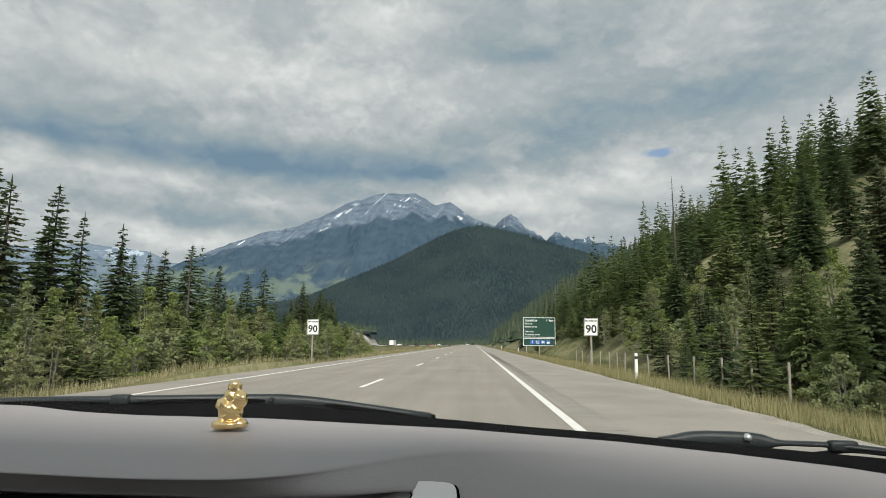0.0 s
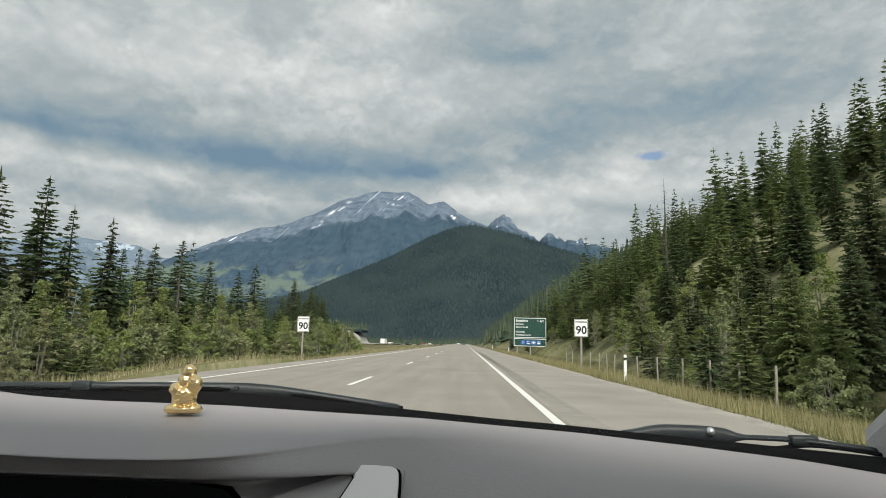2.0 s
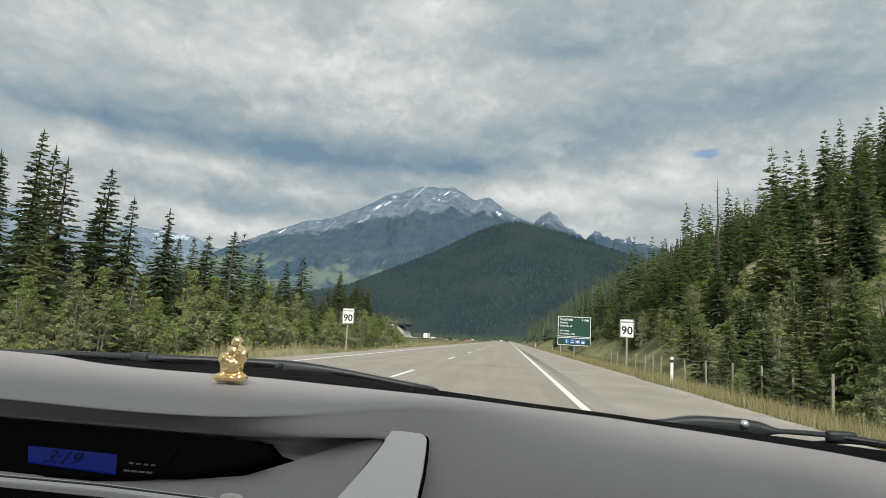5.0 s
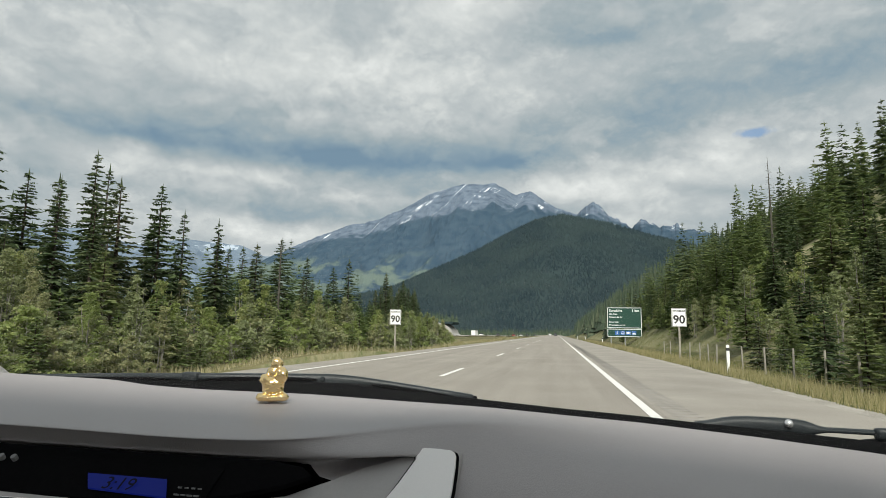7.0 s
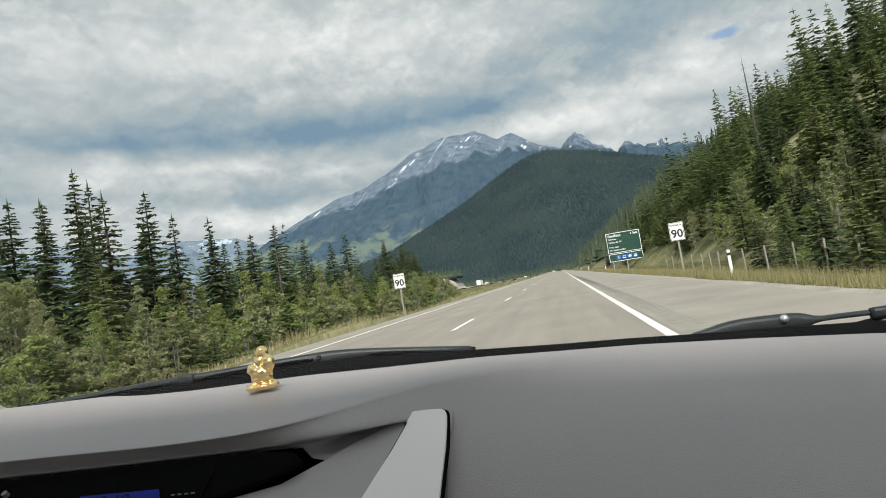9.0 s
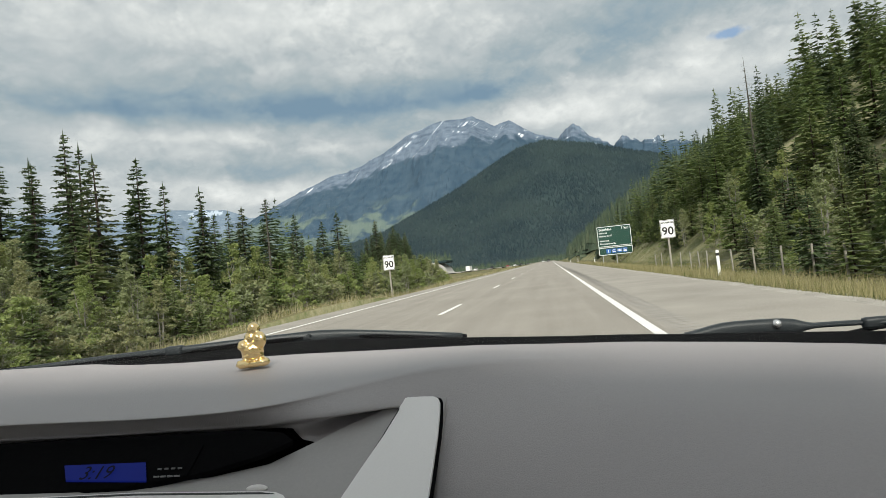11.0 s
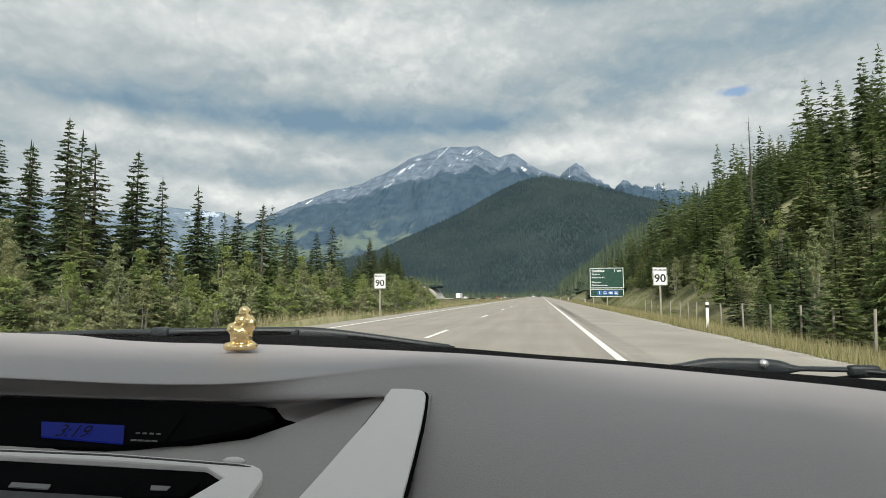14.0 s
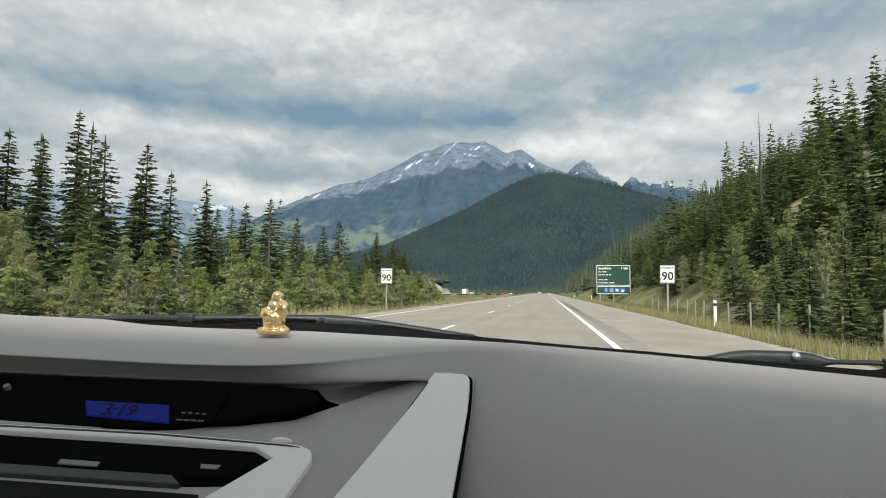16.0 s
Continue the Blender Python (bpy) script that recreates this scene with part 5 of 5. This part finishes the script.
def build_centre():
    top = STACK_TOP
    low = [(-0.09, 0.30), (-0.97, 0.30)]
    plate("centre_panel", top + low, 0.0, "panel", car, "sloping grey centre panel", 0.012)
    blade = [(-0.1365, 0.5445), (-0.131, 0.5478), (-0.115, 0.5488), (-0.101, 0.5484), (-0.0965, 0.5462), (-0.0942, 0.5420), (-0.0925, 0.530), (-0.0905, 0.504), (-0.0892, 0.46), (-0.088, 0.40),
             (-0.088, 0.32), (-0.200, 0.32), (-0.172, 0.405), (-0.157, 0.449), (-0.149, 0.474), (-0.139, 0.504), (-0.131, 0.534)]
    mx, my = sum(p[0] for p in blade) / len(blade), sum(p[1] for p in blade) / len(blade)
    seam = [(x + (0.0022 if x > mx else -0.0016), y + (0.0020 if y > my else -0.002)) for x, y in blade]
    plate("trim_seam", seam, 0.0012, "black", car, "dark gap round the trim blade", 0.004, bevel=0.0)
    plate("trim_blade", blade, 0.004, "silver", car, "silver painted trim blade beside the centre panel", 0.008, bevel=0.002)

    def lens(x, y):
        return 0.904 + 0.75 * (y - 0.452)

    rim = [(-0.97, 0.444), (-0.60, 0.444), (-0.45, 0.448), (-0.35, 0.454), (-0.28, 0.465), (-0.238, 0.476), (-0.214, 0.486), (-0.226, 0.493), (-0.26, 0.497), (-0.97, 0.497)]
    rec = plate("display_recess", rim, 0.0, "black", car, "deep black display recess under the dash brow", 0.004, lens, 0.0)
    # black blocks added to stop daylight coming through the gap behind the rim
    part("recess_back", boxed((-0.97, 0.532, 0.90), (-0.24, 0.539, 0.944), 0.001), "black", rec, "black filler block added behind the recess against light leaks")
    part("recess_back", boxed((-0.24, 0.526, 0.90), (-0.222, 0.533, 0.930), 0.001), "black", rec, "black filler block added behind the recess against light leaks")
    win = [(-0.478, 0.4505), (-0.36, 0.4525), (-0.30, 0.460), (-0.298, 0.485), (-0.500, 0.485)]
    plate("display_window", win, 0.0025, "black", rec, "dark display window", 0.002, lens, 0.0006)
    plate("display", [(-0.4294, 0.4704), (-0.3458, 0.4698), (-0.3350, 0.4551), (-0.4171, 0.4580)], 0.0045, "display", rec, "blue lit clock display showing 3 19", 0.0015, lens, 0.0)
    tilt = math.degrees(math.atan(0.75))
    ob = part("clock_digits", text_mesh("3:19", 0.019, "gloss_black"), None, rec)
    ob.matrix_basis = pose(-0.404, 0.4565, lens(0, 0.4565) + 0.0062, tilt, 0, 0)
    bm = bmesh.new()
    for k in range(4):
        for y, w in ((0.4575, 0.0050), (0.4635, 0.0035)):
            box(bm, (-0.330 + k * 0.0065, y, lens(0, y) + 0.004), (-0.330 + k * 0.0065 + w, y + 0.0011, lens(0, y) + 0.0052))
    part("print", bm, "white_print", rec, "small pale print beside the display")
    for x in (-0.523, -0.538):
        bm = bmesh.new()
        rod(bm, (x, 0.482, lens(0, 0.482)), (x, 0.479, lens(0, 0.482) + 0.004), 0.0028, sides=12)
        part("button", bm, "white_print", rec, "tiny pale button")
    # audio unit: silver frame, black slot, button
    bar = [(-0.97, 0.4330), (-0.50, 0.4390), (-0.34, 0.4475), (-0.225, 0.4490), (-0.214, 0.4482), (-0.206, 0.4455), (-0.2018, 0.4415), (-0.2000, 0.4360), (-0.2005, 0.4300), (-0.206, 0.3930), (-0.222, 0.3380), (-0.232, 0.3380),
           (-0.276, 0.3380), (-0.264, 0.3930), (-0.252, 0.4080), (-0.231, 0.4340), (-0.250, 0.4420), (-0.34, 0.4405), (-0.48, 0.4330), (-0.97, 0.4270)]
    frame_part = plate("audio_frame", bar, 0.005, "silver", car, "silver frame of the audio unit", 0.008, bevel=0.0018)
    # raised dark strip that paints the shade between the bar's ridges
    groove = [(-0.97, 0.4308), (-0.50, 0.4368), (-0.34, 0.4450), (-0.226, 0.4466), (-0.214, 0.4455), (-0.226, 0.4454), (-0.34, 0.4438), (-0.50, 0.4354), (-0.97, 0.4294)]
    plate("frame_groove", groove, 0.0056, "dark_grey", frame_part, "thin dark strip standing in for the shade between the frame's ridges", 0.002, bevel=0.0)
    slot = [(-0.97, 0.4265), (-0.48, 0.4325), (-0.252, 0.4418), (-0.230, 0.4380), (-0.250, 0.4110), (-0.285, 0.4060), (-0.45, 0.3970), (-0.97, 0.3910)]
    well = plate("disc_slot", slot, 0.0012, "black", car, "black disc slot", 0.004, bevel=0.0)
    plate("slot_ledge", [(-0.97, 0.3970), (-0.46, 0.4030), (-0.30, 0.4105), (-0.288, 0.4035), (-0.45, 0.3950), (-0.97, 0.3890)], 0.004, "dark_grey", well, "dark grey ledge", 0.004, bevel=0.0008)
    plate("slot_label", [(-0.398, 0.4120), (-0.364, 0.4135), (-0.363, 0.4095), (-0.397, 0.4080)], 0.005, "white_print", well, "pale label bar", 0.001, bevel=0.0)
    plate("eject_button", [(-0.299, 0.4245), (-0.246, 0.4275), (-0.253, 0.4135), (-0.290, 0.4090)], 0.006, "black", well, "black push button", 0.004, bevel=0.001)
    plate("button_print", [(-0.282, 0.4195), (-0.266, 0.4202), (-0.267, 0.4165), (-0.280, 0.4158)], 0.0066, "white_print", well, "pale print", 0.0008, bevel=0.0)
    plate("screen", [(-0.97, 0.3850), (-0.45, 0.3910), (-0.270, 0.3990), (-0.262, 0.3530), (-0.255, 0.3030), (-0.97, 0.3030)], 0.002, "gloss_black", car, "dark audio screen", 0.004, bevel=0.0)
    bm = bmesh.new()
    p, q = Vector((-0.243, 0.4545, slope_z(-0.243, 0.4545) + 0.001)), Vector((-0.225, 0.4555, slope_z(-0.225, 0.4555) + 0.001))
    bmesh.ops.create_uvsphere(bm, u_segments=14, v_segments=8, radius=1.0)
    for v in bm.verts:
        v.co = Vector(((p.x + q.x) / 2 + 0.0095 * v.co.x, (p.y + q.y) / 2 + 0.0032 * v.co.y + 0.0005 * v.co.x, (p.z + q.z) / 2 + 0.0032 * v.co.z))
    part("lever_tip", bm, "silver", car, "small pale knob on the panel", True)


build_centre()

# cowl below the glass
COWL = [(-0.97, 0.964), (-0.72, 0.964), (-0.65, 0.967), (-0.40, 0.965), (-0.2, 0.952), (0.0, 0.938), (0.2, 0.927), (0.36, 0.921), (0.54, 0.914)]


def build_cowl():
    verts = []
    xs = np.linspace(-1.02, 0.56, 50)
    for x in xs:
        x = float(x)
        fy, fz = lerp(x, FAR_Y), lerp(x, FAR_EDGE)
        for y, z in ((fy + 0.004, fz - 0.012), (fy + 0.05, fz - 0.012), (0.985 - 0.25 * max(0.0, x - 0.1) ** 1.2, lerp(x, COWL)), (1.0 - 0.25 * max(0.0, x - 0.1) ** 1.2, lerp(x, COWL) - 0.004), (1.02, 0.86)):
            verts.append((x, y, z))
    part("cowl", mesh_of("cowl", verts, grid_faces(len(xs), 5), "black", True), None, car, "black cowl and lower windscreen band")


build_cowl()


def build_wipers():
    w = empty("wiper")
    w.parent = car
    w["label"] = "black windscreen wiper with a hooked arm at rest"
    tops = through_points([Vector(p) for p in ((-0.98, 0.90, 0.968), (-0.80, 0.945, 0.973), (-0.655, 0.958, 0.9765), (-0.455, 1.02, 0.9775), (-0.40, 1.04, 0.9755), (-0.33, 1.06, 0.967), (-0.167, 1.104, 0.9425))], 4)
    n = len(tops)
    tall_at = [0.010 + 0.013 * math.exp(-((k - 15.0) / 4.0) ** 2) for k in range(n)]
    pts = [p - Vector((0, 0, h / 2)) for p, h in zip(tops, tall_at)]
    part("arm", beam(pts, [0.02] * n, tall_at), "wiper_arm", w, "dark painted arm", True)
    # black bars laid on the arm imitate the dark of its cutouts
    for x0, x1 in ((-0.945, -0.70), (-0.625, -0.44), (-0.345, -0.185)):
        row = []
        for x in np.linspace(x0, x1, 9):
            k = next(q for q in range(n - 1) if tops[q + 1].x >= x)
            p = tops[k].lerp(tops[k + 1], (x - tops[k].x) / (tops[k + 1].x - tops[k].x))
            row.append(p + Vector((0, -0.0105, -0.0095)))
        ends = [0.35, 0.8, 1, 1, 1, 1, 1, 0.8, 0.35]
        part("slot", beam(row, [0.006] * 9, [0.0075 * e for e in ends]), "black", w, "black bar standing in for a shaded slot in the arm", True)
    pts = through_points([Vector(p) for p in ((-0.82, 0.948, 0.962), (-0.655, 0.962, 0.960), (-0.45, 1.02, 0.959), (-0.30, 1.065, 0.950), (-0.16, 1.108, 0.934))], 4)
    part("blade", beam(pts, [0.014] * len(pts), [0.011] * len(pts)), "rubber", w, "black rubber blade", True)
    part("joint", boxed((-0.672, 0.945, 0.962), (-0.640, 0.965, 0.979), 0.005), "wiper_arm", w, "arm joint", True)
    bm = bmesh.new()
    rod(bm, (-0.43, 1.022, 0.969), (-0.43, 1.014, 0.970), 0.004, sides=10)
    part("rivet", bm, "wiper_arm", w)
    w = empty("wiper")
    w.parent = car
    w["label"] = "black windscreen wiper with a bright pivot bolt"
    pts = through_points([Vector(p) for p in ((0.205, 1.0, 0.921), (0.26, 0.998, 0.925), (0.33, 0.986, 0.926), (0.36, 0.975, 0.924), (0.40, 0.958, 0.926), (0.455, 0.938, 0.9265), (0.56, 0.915, 0.918))], 4)
    n = len(pts)
    part("arm", beam(pts, [0.02] * n, [0.006 + 0.015 * float(smooth(k, 0, 5) - smooth(k, 11, 14)) for k in range(n)]), "wiper_arm", w, "dark painted arm", True)
    part("joint", boxed((0.428, 0.930, 0.9185), (0.468, 0.945, 0.9345), 0.005), "wiper_arm", w, "arm joint", True)
    bm = bmesh.new()
    bmesh.ops.create_uvsphere(bm, u_segments=14, v_segments=10, radius=0.0068, matrix=Matrix.Translation((0.331, 0.976, 0.930)))
    part("bolt", bm, "chrome", w, "bright round bolt", True)
    pts = through_points([Vector(p) for p in ((0.38, 0.955, 0.906), (0.43, 0.94, 0.917), (0.47, 0.93, 0.921), (0.56, 0.90, 0.914))], 4)
    part("blade", beam(pts, [0.01] * len(pts), [0.005] * len(pts)), "rubber", w, "black rubber blade", True)


build_wipers()


def build_shell():
    """Pillars, and unseen roof and walls added to shade the dash and close the cabin round the camera."""
    part("roof", boxed((-1.0, -1.9, 1.42), (0.56, 0.22, 1.47), 0.02), "cabin", car, "unseen pale headlining added to shade the dash")
    part("rear_wall", boxed((-1.0, -1.95, 0.3), (0.56, -1.9, 0.98), 0.01), "cabin", car, "unseen rear wall added to close the cabin")
    for x in (-1.02, 0.56):
        part("door", boxed((x - 0.02, -1.9, 0.3), (x + 0.02, 0.62, 0.90), 0.01), "panel", car, "unseen inner door panel added to close the cabin")
        bm = beam([(x, 0.93, 0.92), (x, 0.6, 1.15), (x, 0.2, 1.44)], [0.05] * 3, [0.06] * 3)
        part("pillar", bm, "cabin", car, "windscreen pillar trim")
    part("floor_pan", boxed((-1.0, -1.9, 0.25), (0.56, 0.9, 0.30), 0.01), "black", car, "dark cabin floor")
    part("bulkhead", boxed((-1.0, 0.86, 0.28), (0.56, 0.9, 0.86), 0.01), "black", car, "dark bulkhead behind the dashboard")
    for x in (-0.90, 0.44):
        for y in (-1.25, 1.45):
            bm = bmesh.new()
            rod(bm, (x - 0.1, y, 0.31), (x + 0.1, y, 0.31), 0.31, sides=28)
            wheel = part("wheel", bm, "tyre", car, "road wheel under the car")
            bm = bmesh.new()
            rod(bm, (x - 0.105, y, 0.31), (x + 0.105, y, 0.31), 0.19, sides=20)
            part("rim", bm, "galvanised", wheel)
    part("bonnet", boxed((-0.98, 1.03, 0.55), (0.54, 1.9, 0.78), 0.05), "car_dark", car, "bonnet below the glass")


build_shell()


def build_windscreen():
    xs, us = np.linspace(-1.0, 0.55, 24), np.linspace(0, 1, 16)
    verts = []
    for x in xs:
        x = float(x)
        w = (x + 0.22) / 0.78
        y0, z0 = lerp(x, FAR_Y) + 0.022, lerp(x, FAR_EDGE) - 0.016
        for u in us:
            y1 = 0.24 - 0.06 * w * w
            verts.append((x, y0 + (y1 - y0) * u, z0 + (1.43 - z0) * u + 0.015 * math.sin(3.1416 * u)))
    me = mesh_of("windscreen", verts, grid_faces(len(xs), len(us)), "windscreen", True)
    bm = bmesh.new()
    bm.from_mesh(me)
    for f in bm.faces:
        if f.normal.y > 0:
            f.normal_flip()
    bm.to_mesh(me)
    bm.free()
    ob = part("windscreen", me, None, car, "clear raked windscreen glass")
    ob.visible_shadow = False


build_windscreen()


def build_statuette():
    """A seated golden statuette as one plain lumpy shape."""
    bm = bmesh.new()

    def blob(x, y, z, rx, ry, rz):
        bmesh.ops.create_icosphere(bm, subdivisions=3, radius=1.0, matrix=Matrix.Translation((x, y, z)) @ Matrix.Diagonal((rx, ry, rz, 1)))

    blob(0, 0, 0.005, 0.0185, 0.016, 0.006)
    blob(-0.012, -0.008, 0.006, 0.009, 0.009, 0.006)
    blob(0.012, -0.008, 0.006, 0.009, 0.009, 0.006)
    blob(0, -0.001, 0.016, 0.0145, 0.013, 0.010)
    blob(0, -0.003, 0.022, 0.0145, 0.012, 0.010)
    blob(-0.0105, -0.005, 0.028, 0.007, 0.008, 0.008)
    blob(0.010, -0.007, 0.034, 0.009, 0.008, 0.011)
    blob(0.001, 0, 0.036, 0.011, 0.010, 0.011)
    blob(0.003, -0.001, 0.048, 0.0082, 0.008, 0.0085)
    for v in bm.verts:
        q = noise.noise(v.co * 220) * 0.0016
        v.co += v.normal * q
    ob = part("statuette", bm, "gold", None, "", True)
    skin = ob.modifiers.new("one_piece", "REMESH")
    skin.mode, skin.voxel_size, skin.use_smooth_shade = "VOXEL", 0.0011, True
    tagged(ob, "small shiny golden seated statuette standing on the dashboard", "statuette")
    c, s = math.cos(radians(-1)), math.sin(radians(-1))
    x, y = -0.372, 0.715
    ob.matrix_basis = pose(x * c - y * s, x * s + y * c, 0.9640, 0, 0, 20)


build_statuette()
